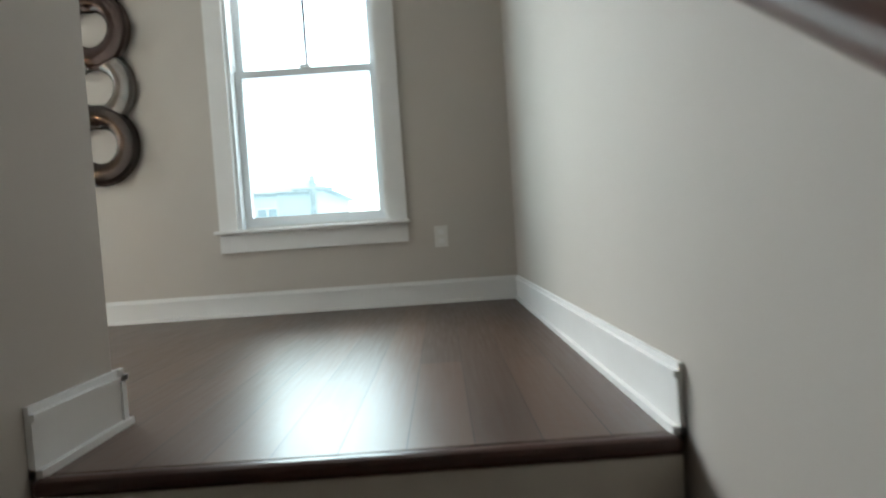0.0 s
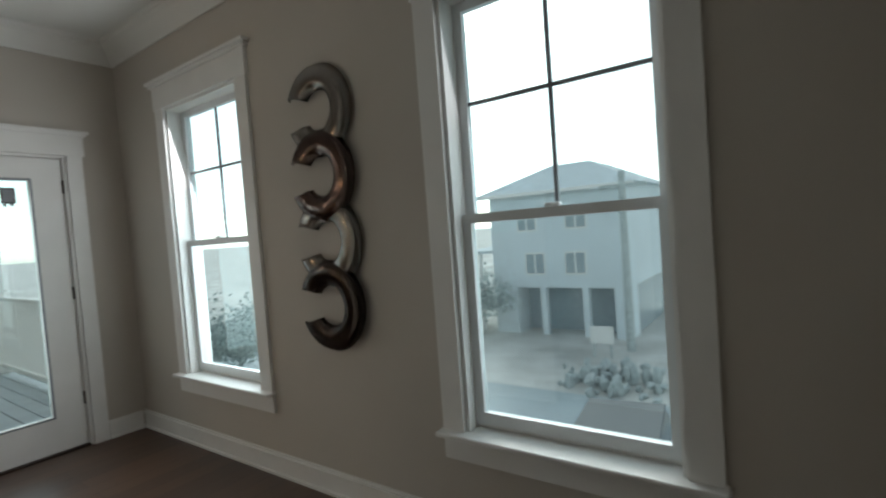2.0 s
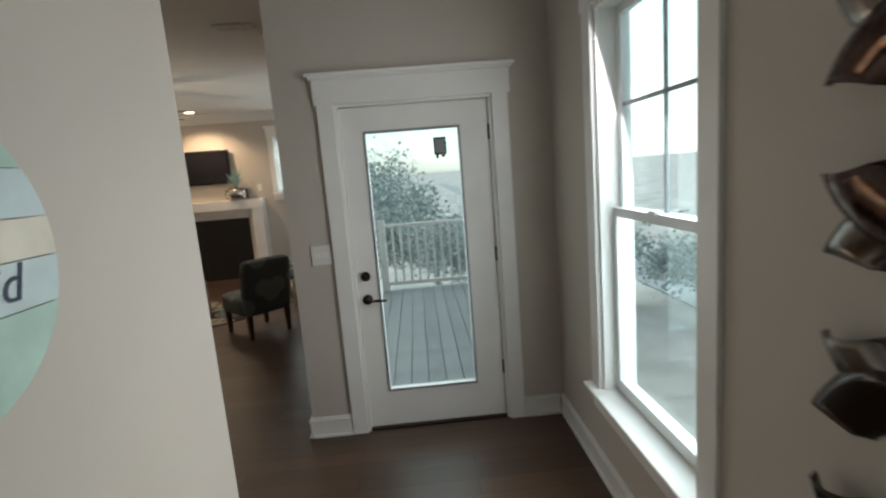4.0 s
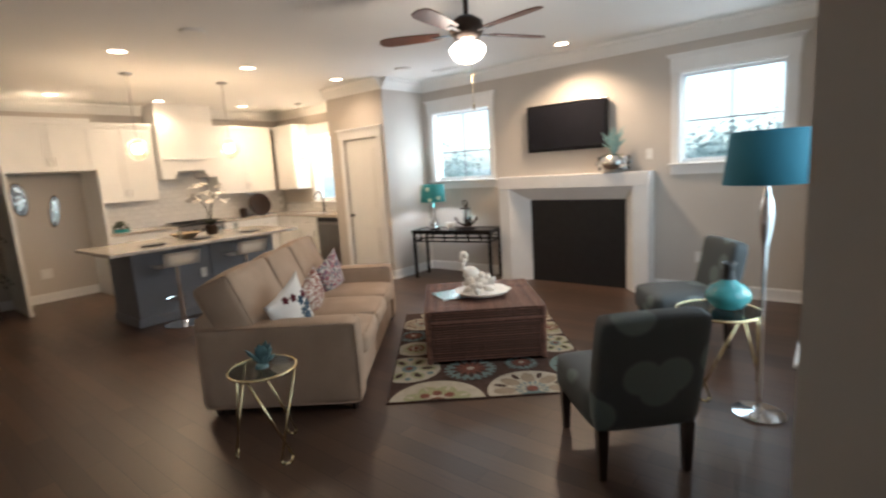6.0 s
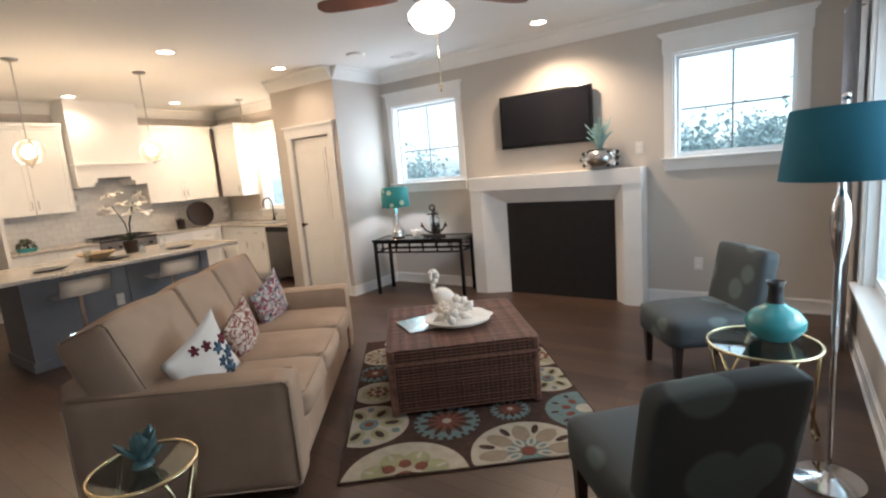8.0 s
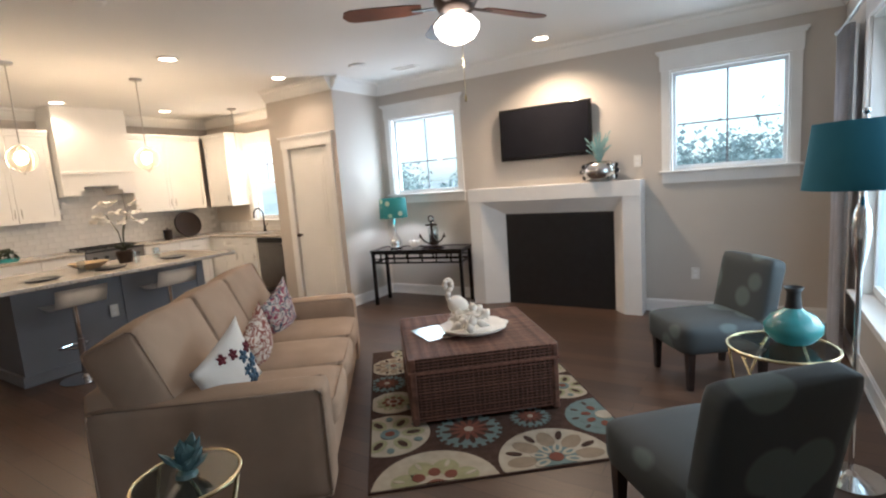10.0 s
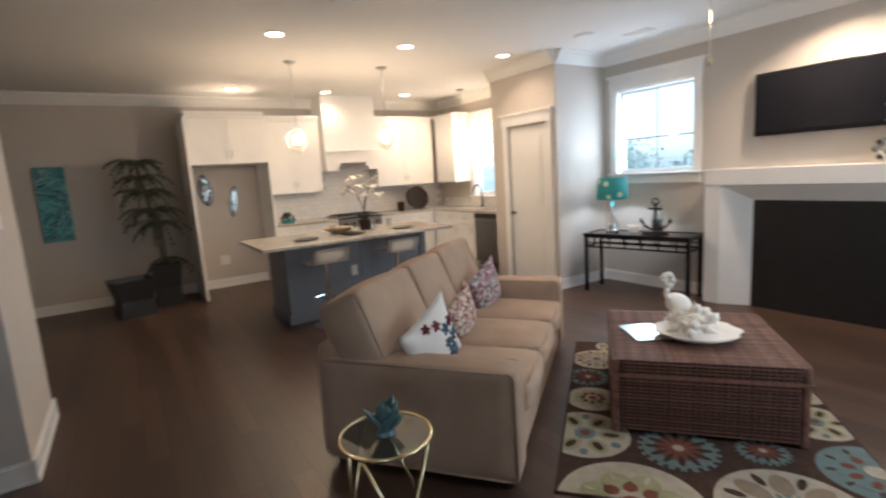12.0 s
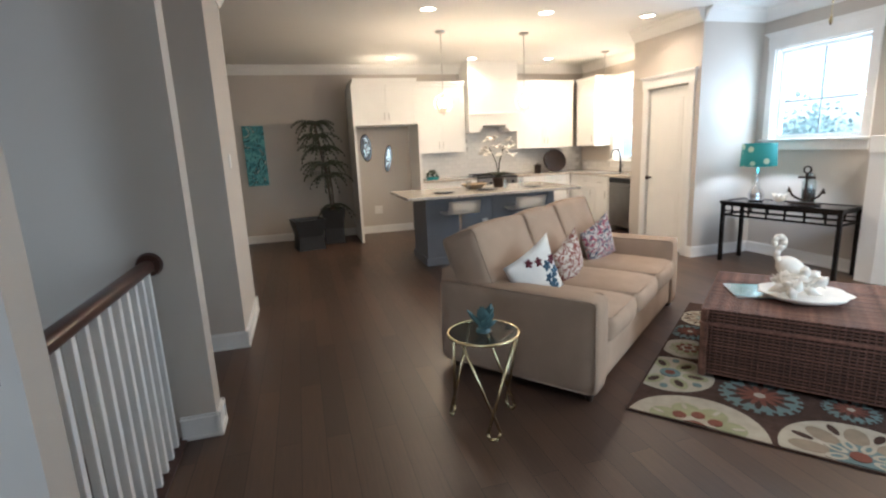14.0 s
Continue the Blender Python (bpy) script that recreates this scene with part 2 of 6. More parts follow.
PILR = mat("wine_embroidery", (0.13, 0.02, 0.03), 0.9, vary=0.2, scale=20, bump=0.3, grain=200)
DECK = mat("grey_deck_boards", (0.36, 0.40, 0.43), 0.6, vary=0.1, scale=6, bump=0.1, random_tone=0.08)
# fog is put into the next five base colours, lifted paler than the surfaces
SIDING = mat("haze_paled_grey_siding", (0.66, 0.73, 0.76), 0.8, vary=0.05, scale=1)
ROOFM = mat("haze_paled_grey_shingle", (0.56, 0.63, 0.66), 0.9, vary=0.1, scale=3)
DARKW = mat("hazed_glass_and_garage_shade", (0.32, 0.39, 0.42), 0.15, vary=0.1)
SAND = mat("haze_paled_wet_sand", (0.60, 0.60, 0.57), 0.9, vary=0.3, scale=0.4, bump=0.2, grain=4)
ROADM = mat("haze_paled_wet_asphalt", (0.33, 0.40, 0.43), 0.5, vary=0.12, scale=0.5, bump=0.1)
CARM = mat("dark_blue_car_paint", (0.045, 0.06, 0.075), 0.5, 0.0, vary=0.05, bump=0, spec=0.3)
CARGLASS = mat("tinted_car_glass", (0.05, 0.065, 0.075), 0.15, vary=0.1, bump=0)
# foliage and twigs lightened and blued in base colour to stand for fog
TREEM = mat("haze_paled_winter_foliage", (0.42, 0.50, 0.49), 0.9, vary=0.35, scale=2)
TWIG = mat("haze_paled_twigs", (0.42, 0.47, 0.47), 0.9, vary=0.2)


# ---- mesh helpers ----
def box(bm, x0, x1, y0, y1, z0, z1, bevel=0.0):
    m = Matrix.Translation(((x0 + x1) / 2, (y0 + y1) / 2, (z0 + z1) / 2)) @ Matrix.Diagonal((abs(x1 - x0), abs(y1 - y0), abs(z1 - z0), 1))
    vs = bmesh.ops.create_cube(bm, size=1, matrix=m)["verts"]
    if bevel:
        es = list({e for v in vs for e in v.link_edges})
        bmesh.ops.bevel(bm, geom=es, offset=bevel, segments=2 if bevel < 0.03 else 4, affect="EDGES", profile=0.5)
    return vs


def B(*boxes, bevel=0.0):
    bm = bmesh.new()
    for b in boxes:
        box(bm, *b, bevel=bevel)
    return bm


def tube(bm, a, b, r0, r1=None, n=10):
    a, b = Vector(a), Vector(b)
    m = Matrix.Translation((a + b) / 2) @ (b - a).to_track_quat("Z", "Y").to_matrix().to_4x4()
    bmesh.ops.create_cone(bm, cap_ends=True, segments=n, radius1=r0, radius2=r0 if r1 is None else r1, depth=(b - a).length, matrix=m)


def pipe(bm, pts, r, n=8):
    for a, b in zip(pts, pts[1:]):
        tube(bm, a, b, r, n=n)
        bmesh.ops.create_icosphere(bm, subdivisions=1, radius=r * 1.01, matrix=Matrix.Translation(b))


def lathe(profile, n=32, bm=None):
    """A turned solid from (radius, height) pairs."""
    bm = bm or bmesh.new()
    rings = []
    for r, z in profile:
        rings.append([bm.verts.new((max(r, 1e-4) * math.cos(2 * math.pi * i / n), max(r, 1e-4) * math.sin(2 * math.pi * i / n), z)) for i in range(n)])
    for a, b in zip(rings, rings[1:]):
        for i in range(n):
            bm.faces.new((a[i], a[(i + 1) % n], b[(i + 1) % n], b[i]))
    return bm


def torus(bm, R, r, m, n=36, k=8):
    vs = [[bm.verts.new(m @ Vector(((R + r * math.cos(2 * math.pi * j / k)) * math.cos(2 * math.pi * i / n), (R + r * math.cos(2 * math.pi * j / k)) * math.sin(2 * math.pi * i / n), r * math.sin(2 * math.pi * j / k)))) for j in range(k)] for i in range(n)]
    for i in range(n):
        for j in range(k):
            bm.faces.new((vs[i][j], vs[(i + 1) % n][j], vs[(i + 1) % n][(j + 1) % k], vs[i][(j + 1) % k]))


def mesh(name, bm, material, smooth=False):
    bmesh.ops.recalc_face_normals(bm, faces=bm.faces)
    me = bpy.data.meshes.new(name)
    bm.to_mesh(me)
    bm.free()
    me.materials.append(material)
    if smooth:
        me.polygons.foreach_set("use_smooth", [True] * len(me.polygons))
    return me


def part(name, bm, material, parent, label="", smooth=False, at=None):
    ob = new(name, bm if isinstance(bm, bpy.types.Mesh) else mesh(name, bm, material, smooth))
    ob.parent = parent
    if at is not None:
        ob.matrix_basis = at
    if label:
        tagged(ob, label=label)
    return ob


def thing(name, m, label, category, group="", kind=""):
    e = new(name)
    e.empty_display_size = 0.1
    e.matrix_world = m
    return tagged(e, label, category, group, kind)


def struct(name, bm, material, label, category, smooth=False):
    return tagged(new(name, mesh(name, bm, material, smooth)), label, category, "", "structure")


def cushion(x0, x1, y0, y1, z0, z1, r=0.05, puff=0.03, cuts=6):
    """A soft rounded block, fuller in the middle of each face."""
    bm = bmesh.new()
    box(bm, x0, x1, y0, y1, z0, z1)
    bmesh.ops.subdivide_edges(bm, edges=bm.edges[:], cuts=cuts, use_grid_fill=True)
    c = Vector(((x0 + x1) / 2, (y0 + y1) / 2, (z0 + z1) / 2))
    h = Vector((abs(x1 - x0) / 2, abs(y1 - y0) / 2, abs(z1 - z0) / 2))
    for v in bm.verts:
        d = v.co - c
        q = Vector([max(-h[i] + r, min(h[i] - r, d[i])) for i in range(3)])
        o = d - q
        if o.length > 1e-6:
            d = q + o.normalized() * r
        u = [d[i] / h[i] for i in range(3)]
        for i in range(3):
            j, k = (i + 1) % 3, (i + 2) % 3
            d[i] += puff * u[i] * (1 - u[j] ** 2) * (1 - u[k] ** 2)
        v.co = c + d
    return bm


def pillow_mesh(s, t):
    bm = bmesh.new()
    n = 14
    for side in (1, -1):
        g = [[bm.verts.new((s * (2 * i / n - 1) * (1 - 0.10 * (1 - (2 * j / n - 1) ** 2)), side * t * ((1 - (2 * i / n - 1) ** 2) * (1 - (2 * j / n - 1) ** 2)) ** 0.6, s * (2 * j / n - 1) * (1 - 0.10 * (1 - (2 * i / n - 1) ** 2)))) for j in range(n + 1)] for i in range(n + 1)]
        for i in range(n):
            for j in range(n):
                bm.faces.new((g[i][j], g[i + 1][j], g[i + 1][j + 1], g[i][j + 1]))
    bmesh.ops.remove_doubles(bm, verts=bm.verts[:], dist=1e-4)
    return bm


# ---- the large structure ----
H = 2.9
NOSE = -1.90


def wall_cut(axis, at, thick, a0, a1, openings, z0=0.0, z1=H):
    """A wall in the plane axis=at, from a0 to a1, with holes (b0, b1, zb, zt)."""
    bm = bmesh.new()

    def put(p0, p1, q0, q1):
        if p1 - p0 < 1e-4 or q1 - q0 < 1e-4:
            return
        if axis == "x":
            box(bm, at, at + thick, p0, p1, q0, q1)
        else:
            box(bm, p0, p1, at, at + thick, q0, q1)
    s = a0
    for b0, b1, zb, zt in sorted(openings):
        put(s, b0, z0, z1)
        put(b0, b1, z0, zb)
        put(b0, b1, zt, z1)
        s = b1
    put(s, a1, z0, z1)
    return bm


WIN = [(-2.34, -1.49, 0.468, 2.3), (-0.075, 0.775, 0.468, 2.3)]
struct("wall_east", wall_cut("x", 0, 0.16, -3.21, 1.66, WIN, -3.2), WALL, "greige painted hall wall with two tall windows", "wall")
struct("wall_door", wall_cut("y", 1.5, 0.16, -1.64, 0, [(-1.29, -0.36, 0, 2.06)]), WALL, "greige painted wall round the glazed deck door", "wall")
struct("wall_south", B((-6.5, 0, -3.21, -3.05, -3.2, H)), WALL, "pale painted wall along the staircase", "wall")
struct("wall_living_corner", B((-1.64, -1.48, 1.66, 3.0, 0, H), (-1.95, -1.48, 3.0, 3.16, 0, H)), WALL, "greige painted wall stepping into the living room", "wall")
struct("wall_living_east", wall_cut("x", -1.95, 0.16, 3.16, 7.66, [(4.35, 6.35, 0.528, 2.4)]), WALL, "greige painted living room wall with a wide window", "wall")
FW = [(-6.815, -5.785, 1.378, 2.42), (-3.305, -2.315, 1.453, 2.455), (-9.87, -9.24, 1.088, 2.38)]
struct("wall_north", wall_cut("y", 7.5, 0.16, -11.1, -1.95, FW), WALL, "greige painted wall with the fireplace and high windows", "wall")
struct("wall_pantry", wall_cut("y", 6.62, 0.12, -8.22, -7.0, [(-7.89, -7.17, 0, 2.1)]), WALL, "painted pantry wall with a panelled door", "wall")
struct("wall_pantry_sides", B((-7.12, -7.0, 6.74, 7.5, 0, H), (-8.22, -8.1, 6.74, 7.5, 0, H)), WALL, "painted side walls of the pantry", "wall")
struct("wall_west", B((-11.1, -10.95, -1.66, 7.5, 0, H)), WALL, "greige painted wall behind the kitchen and dining corner", "wall")
struct("wall_dining_end", B((-10.95, -7.05, -1.66, -1.5, 0, H)), WALL, "plain painted wall closing the dining corner", "wall")
struct("wall_hall_block", B((-7.05, -6.08, -1.5, 1.5, 0, H)), WALL, "painted wall block beside the inner hall", "wall")
struct("wall_hall_end", B((-6.08, -4.95, -1.66, -1.5, 0, H)), WALL, "plain painted end of the inner hall", "wall")
struct("wall_stair_west", B((-4.95, -4.8, -3.05, 1.47, -3.2, H)), WALL, "painted wall at the end of the stairwell", "wall")
struct("wall_stair_mid", B((-3.6, -3.46, 0.08, 0.95, -3.2, 0.0), (-3.6, -3.46, 0.95, 1.33, -3.2, H)), WALL, "painted wall end between stairwell and living room", "wall")
struct("wall_stair_left", B((-3.6, -1.68, -1.86, -1.16, -3.2, H)), WALL, "pale painted wall beside the stairs", "wall")
struct("wall_sign", B((-3.6, -1.55, -1.16, 0.08, -3.2, H)), WALL, "pale painted wall carrying a round sign", "wall")
struct("ceiling", B((-11.1, 0.16, -3.21, 7.66, H, H + 0.15)), CEIL, "smooth white painted ceiling", "ceiling")
# floor with the stairwell left open
struct("floor", B((NOSE, 0, -3.05, -1.86, -0.25, 0), (-1.68, 0, -1.86, -1.16, -0.25, 0), (-1.55, 0, -1.16, 0.08, -0.25, 0), (-3.46, 0, 0.08, 1.2, -0.25, 0),
                 (-1.64, 0, 1.2, 1.5, -0.25, 0), (-4.8, -1.64, 1.2, 7.5, -0.25, 0), (-10.95, -4.8, -1.5, 7.5, -0.25, 0)), FLOOR, "glossy dark walnut plank floor", "floor")
struct("lower_floor", B((-4.8, -3.0, -3.05, 1.2, -3.2, -3.05)), FLOOR, "dark floor at the foot of the stairs", "floor")

# the flight of stairs
stairs = thing("stairs", pose(0, 0, 0), "enclosed stairs with dark treads and painted risers", "stairs", kind="structure")
for i in range(7):
    x1, z = NOSE - 0.25 * i, -0.19 * (i + 1)
    part("riser", B((x1 - 0.02, x1 - 0.001, -3.04, -1.87, z, z + 0.154)), RISER, stairs)
    part("tread", B((x1 - 0.28, x1 - 0.005, -3.04, -1.87, z - 0.035, z), bevel=0.008), FLOOR, stairs)
part("nosing", B((NOSE - 0.035, NOSE - 0.001, -3.04, -1.87, -0.032, 0.003), bevel=0.012), RAILW, stairs, "dark rounded top nosing")


def base_run(name, axis, at, out, a0, a1):
    """A baseboard along a wall: a board, a stepped cap and a shoe mould."""
    bm = bmesh.new()
    for d, zb, zt in ((0.014, 0.0, 0.105), (0.02, 0.105, 0.118), (0.010, 0.118, 0.132), (0.026, 0.0, 0.016)):
        if axis == "x":
            box(bm, at + out * 0.001, at + out * d, a0, a1, zb, zt)
        else:
            box(bm, a0, a1, at + out * 0.001, at + out * d, zb, zt)
    struct(name, bm, TRIM, "white moulded baseboard", "baseboard")


for axis, at, out, a0, a1 in (
        ("x", 0, -1, -3.05, 1.5), ("y", -3.05, 1, -1.92, -0.028), ("y", 1.5, -1, -1.64, -1.39), ("y", 1.5, -1, -0.26, -0.028), ("x", -1.64, -1, 1.48, 3.0),
        ("x", -1.68, 1, -1.88, -1.16), ("y", -1.86, -1, -1.92, -1.655), ("x", -1.55, 1, -1.16, 0.10), ("y", 0.08, 1, -3.46, -1.525), ("x", -3.46, 1, 0.95, 1.33),
        ("x", -1.95, -1, 3.0, 7.5), ("y", 7.5, -1, -7.0, -5.53), ("y", 7.5, -1, -3.55, -1.98), ("x", -7.0, 1, 6.6, 7.47), ("y", 6.62, -1, -7.07, -6.975),
        ("x", -10.95, 1, -1.5, 2.91), ("x", -10.95, 1, 2.97, 3.97), ("x", -6.08, 1, 1.2, 1.52), ("y", 1.5, 1, -7.05, -6.055), ("x", -7.05, -1, -1.5, 1.52),
        ("x", -4.8, 1, 1.29, 1.49), ("y", 1.47, 1, -4.95, -4.775), ("x", -4.95, -1, -1.5, 1.49)):
    base_run("baseboard", axis, at, out, a0, a1)


def crown_run(axis, at, out, a0, a1):
    bm = bmesh.new()
    prof = [(0.0, -0.15), (0.012, -0.15), (0.02, -0.135), (0.035, -0.115), (0.075, -0.05), (0.10, -0.03), (0.105, -0.012), (0.12, -0.001), (0.0, -0.001)]
    ends = []
    for a in (a0, a1):
        ends.append([bm.verts.new((at + out * (d + 0.001), a, H + z) if axis == "x" else (a, at + out * (d + 0.001), H + z)) for d, z in prof])
    n = len(prof)
    for i in range(n):
        bm.faces.new((ends[0][i], ends[0][(i + 1) % n], ends[1][(i + 1) % n], ends[1][i]))
    for e in ends:
        bm.faces.new(e)
    struct("trim", bm, CEIL, "white crown moulding", "trim")


for axis, at, out, a0, a1 in (
        ("x", 0, -1, -3.05, 1.5), ("y", -3.05, 1, -4.8, 0), ("y", 1.5, -1, -1.64, 0), ("x", -1.95, -1, 3.0, 7.5), ("y", 7.5, -1, -7.0, -1.95), ("x", -7.0, 1, 6.62, 7.5), ("y", 6.62, -1, -8.22, -7.0),
        ("x", -10.95, 1, -1.5, 7.5), ("y", 7.5, -1, -10.95, -8.22), ("x", -1.64, -1, 1.5, 3.0), ("y", 1.5, 1, -7.05, -6.08)):
    crown_run(axis, at, out, a0, a1)


# ---- windows and doors ----
def window(name, m, w, zb, zt, label, meet=None, grid_top=True, grid_h=None, horn=0.12, c=0.105, rim=0.045):
    """Local: x along the wall, the room towards -y, the wall's face at y=0."""
    e = thing(name, m, label, "window", kind="structure")
    h = w / 2
    part("window_casing", B((-h - c, -h, -0.02, -0.001, zb, zt)), TRIM, e)
    part("window_casing", B((h, h + c, -0.02, -0.001, zb, zt)), TRIM, e)
    part("window_head", B((-h - c - 0.012, h + c + 0.012, -0.024, -0.001, zt, zt + 0.15), (-h - c - 0.03, h + c + 0.03, -0.04, -0.001, zt + 0.15, zt + 0.17), (-h - c - 0.045, h + c + 0.045, -0.055, -0.001, zt + 0.17, zt + 0.188)), TRIM, e)
    part("window_sill", B((-h - horn, h + horn, -0.065, 0.16, zb - 0.021, zb), bevel=0.006), TRIM, e)
    part("window_apron", B((-h - c, h + c, -0.018, -0.001, zb - 0.125, zb - 0.022)), TRIM, e)
    part("window_jamb", B((-h, -h + 0.018, 0, 0.16, zb, zt), (h - 0.018, h, 0, 0.16, zb, zt), (-h + 0.018, h - 0.018, 0, 0.16, zt - 0.018, zt), (-h + 0.018, h - 0.018, 0.07, 0.16, zb + 0.001, zb + 0.018)), TRIM, e)
    i0, i1, b0, t0 = -h + 0.018, h - 0.018, zb + 0.018, zt - 0.018

    def sash(y, zb_, zt_, s, bottom):
        part("sash", B((i0, i0 + s, y, y + 0.03, zb_, zt_), (i1 - s, i1, y, y + 0.03, zb_, zt_), (i0 + s, i1 - s, y, y + 0.03, zb_, zb_ + bottom), (i0 + s, i1 - s, y, y + 0.03, zt_ - s, zt_)), VINYL, e)
        p = part("pane", B((i0 + s, i1 - s, y + 0.013, y + 0.017, zb_ + bottom, zt_ - s)), PANE, e)
        p.visible_shadow = False
        return zb_ + bottom, zt_ - s
    if meet:
        sash(0.06, b0, meet + 0.02, 0.04, 0.05)
        g0, g1 = sash(0.095, meet - 0.02, t0, 0.04, 0.04)
        yg = 0.11
        for zz in (meet + 0.02,):
            part("sash_lock", B((-0.03, 0.03, 0.045, 0.075, zz, zz + 0.015), bevel=0.004), VINYL, e)
    else:
        g0, g1 = sash(0.075, b0, t0, rim, rim)
        yg = 0.09
    gz = grid_h if grid_h else (g0 + g1) / 2
    part("muntin", B((-0.008, 0.008, yg - 0.006, yg + 0.006, g0, g1)), MUNTIN, e)
    part("muntin", B((i0 + 0.04, -0.008, yg - 0.006, yg + 0.006, gz - 0.008, gz + 0.008), (0.008, i1 - 0.04, yg - 0.006, yg + 0.006, gz - 0.008, gz + 0.008)), MUNTIN, e)
    return e


window("window_1", pose(0, -1.915, 0, 0, 0, -90), 0.85, 0.49, 2.3, "tall white double-hung window with gridded upper sash", 1.38, grid_h=1.86)
window("window_2", pose(0, 0.35, 0, 0, 0, -90), 0.85, 0.49, 2.3, "tall white double-hung window near the deck door", 1.38, grid_h=1.86)
window("window_3", pose(-6.3, 7.5, 0), 1.03, 1.4, 2.42, "small high white window above the console table", grid_h=1.82, horn=0.1, c=0.08, rim=0.03)
window("window_4", pose(-2.81, 7.5, 0), 0.99, 1.475, 2.455, "small high white window beside the fireplace", grid_h=1.93, horn=0.1, c=0.08, rim=0.03)
window("window_5", pose(-9.555, 7.5, 0), 0.63, 1.11, 2.38, "white kitchen window above the sink", 1.72)
window("window_6", pose(-1.95, 5.35, 0, 0, 0, -90), 2.0, 0.55, 2.4, "wide white living room window with curtain", 1.45)

# the glazed deck door
door = thing("door_1", pose(-0.825, 1.5, 0), "white glazed exterior door, closed, with lever handle", "door", kind="structure")
part("slab", B((-0.445, -0.30, 0.03, 0.075, 0.015, 2.04), (0.255, 0.445, 0.03, 0.075, 0.015, 2.04), (-0.30, 0.255, 0.03, 0.075, 0.015, 0.26), (-0.30, 0.255, 0.03, 0.075, 1.885, 2.04)), TRIM, door)
part("lite_frame", B((-0.313, -0.30, 0.024, 0.031, 0.248, 1.898), (0.255, 0.268, 0.024, 0.031, 0.248, 1.898), (-0.30, 0.255, 0.024, 0.031, 0.248, 0.262), (-0.30, 0.255, 0.024, 0.031, 1.883, 1.898)), MUNTIN, door, "grey glazing frame")
dp = part("pane", B((-0.30, 0.255, 0.05, 0.055, 0.26, 1.885)), PANE, door)
dp.visible_shadow = False
part("door_casing", B((-0.56, -0.465, -0.022, -0.001, 0, 2.06)), TRIM, door)
part("door_casing", B((0.465, 0.56, -0.022, -0.001, 0, 2.06)), TRIM, door)
part("door_head", B((-0.575, 0.575, -0.026, -0.001, 2.06, 2.2), (-0.59, 0.59, -0.042, -0.001, 2.2, 2.215), (-0.605, 0.605, -0.055, -0.001, 2.215, 2.235)), TRIM, door)
part("door_jamb", B((-0.465, -0.447, 0, 0.16, 0, 2.06), (0.447, 0.465, 0, 0.16, 0, 2.06), (-0.447, 0.447, 0, 0.16, 2.043, 2.06)), TRIM, door)
part("threshold", B((-0.447, 0.447, 0.0, 0.16, 0.0, 0.012)), BRONZE, door)
kb = bmesh.new()
tube(kb, (-0.385, 0.03, 0.87), (-0.385, 0.018, 0.87), 0.032, n=20)
tube(kb, (-0.385, 0.02, 0.87), (-0.385, -0.03, 0.87), 0.011)
pipe(kb, [(-0.385, -0.03, 0.87), (-0.34, -0.035, 0.872), (-0.27, -0.028, 0.868)], 0.009)
part("door_handle", kb, BRONZE, door, "dark lever handle", True)
kb = bmesh.new()
tube(kb, (-0.385, 0.03, 1.02), (-0.385, 0.012, 1.02), 0.03, n=20)
box(kb, -0.39, -0.38, -0.005, 0.012, 1.005, 1.035, bevel=0.002)
part("deadbolt", kb, BRONZE, door, "dark deadbolt")
for hz in (0.3, 1.05, 1.8):
    part("hinge", B((0.437, 0.452, 0.02, 0.034, hz, hz + 0.09)), BRONZE, door)


def panel_door(name, m, w, h, label):
    e = thing(name, m, label, "door", kind="structure")
    k = w / 2
    part("slab", B((-k, k, 0.03, 0.065, 0.012, h), bevel=0.003), CAB, e)
    for zb, zt in ((0.16, 0.78), (1.02, h - 0.14)):
        part("panel", B((-k + 0.11, k - 0.11, 0.022, 0.03, zb, zt), (-k + 0.15, k - 0.15, 0.016, 0.022, zb + 0.04, zt - 0.04), bevel=0.003), CAB, e)
    part("door_casing", B((-k - 0.10, -k - 0.005, -0.02, -0.001, 0, h + 0.02)), TRIM, e)
    part("door_casing", B((k + 0.005, k + 0.10, -0.02, -0.001, 0, h + 0.02)), TRIM, e)
    part("door_head", B((-k - 0.115, k + 0.115, -0.026, -0.001, h + 0.02, h + 0.15), (-k - 0.14, k + 0.14, -0.05, -0.001, h + 0.15, h + 0.175)), TRIM, e)
    kn = bmesh.new()
    tube(kn, (-k + 0.065, 0.03, 0.95), (-k + 0.065, -0.02, 0.95), 0.012)
    bmesh.ops.create_uvsphere(kn, u_segments=16, v_segments=10, radius=0.028, matrix=Matrix.Translation((-k + 0.065, -0.035, 0.95)))
    part("knob", kn, BRONZE, e, "dark round knob", True)
    return e


panel_door("door_2", pose(-7.53, 6.62, 0), 0.71, 2.09, "white two-panel pantry door, closed")
# cased opening in the inner hall
hc = thing("door_3", pose(-6.08, 0.75, 0), "white door casing in the inner hall", "door", kind="structure")
part("door_casing", B((0.001, 0.022, 0.25, 0.35, 0, 2.08)), TRIM, hc)
part("door_head", B((0.001, 0.028, -0.55, 0.37, 2.08, 2.21), (0.001, 0.05, -0.57, 0.39, 2.21, 2.235)), TRIM, hc)
part("slab", B((0.001, 0.008, -0.45, 0.25, 0.01, 2.08)), CAB, hc)

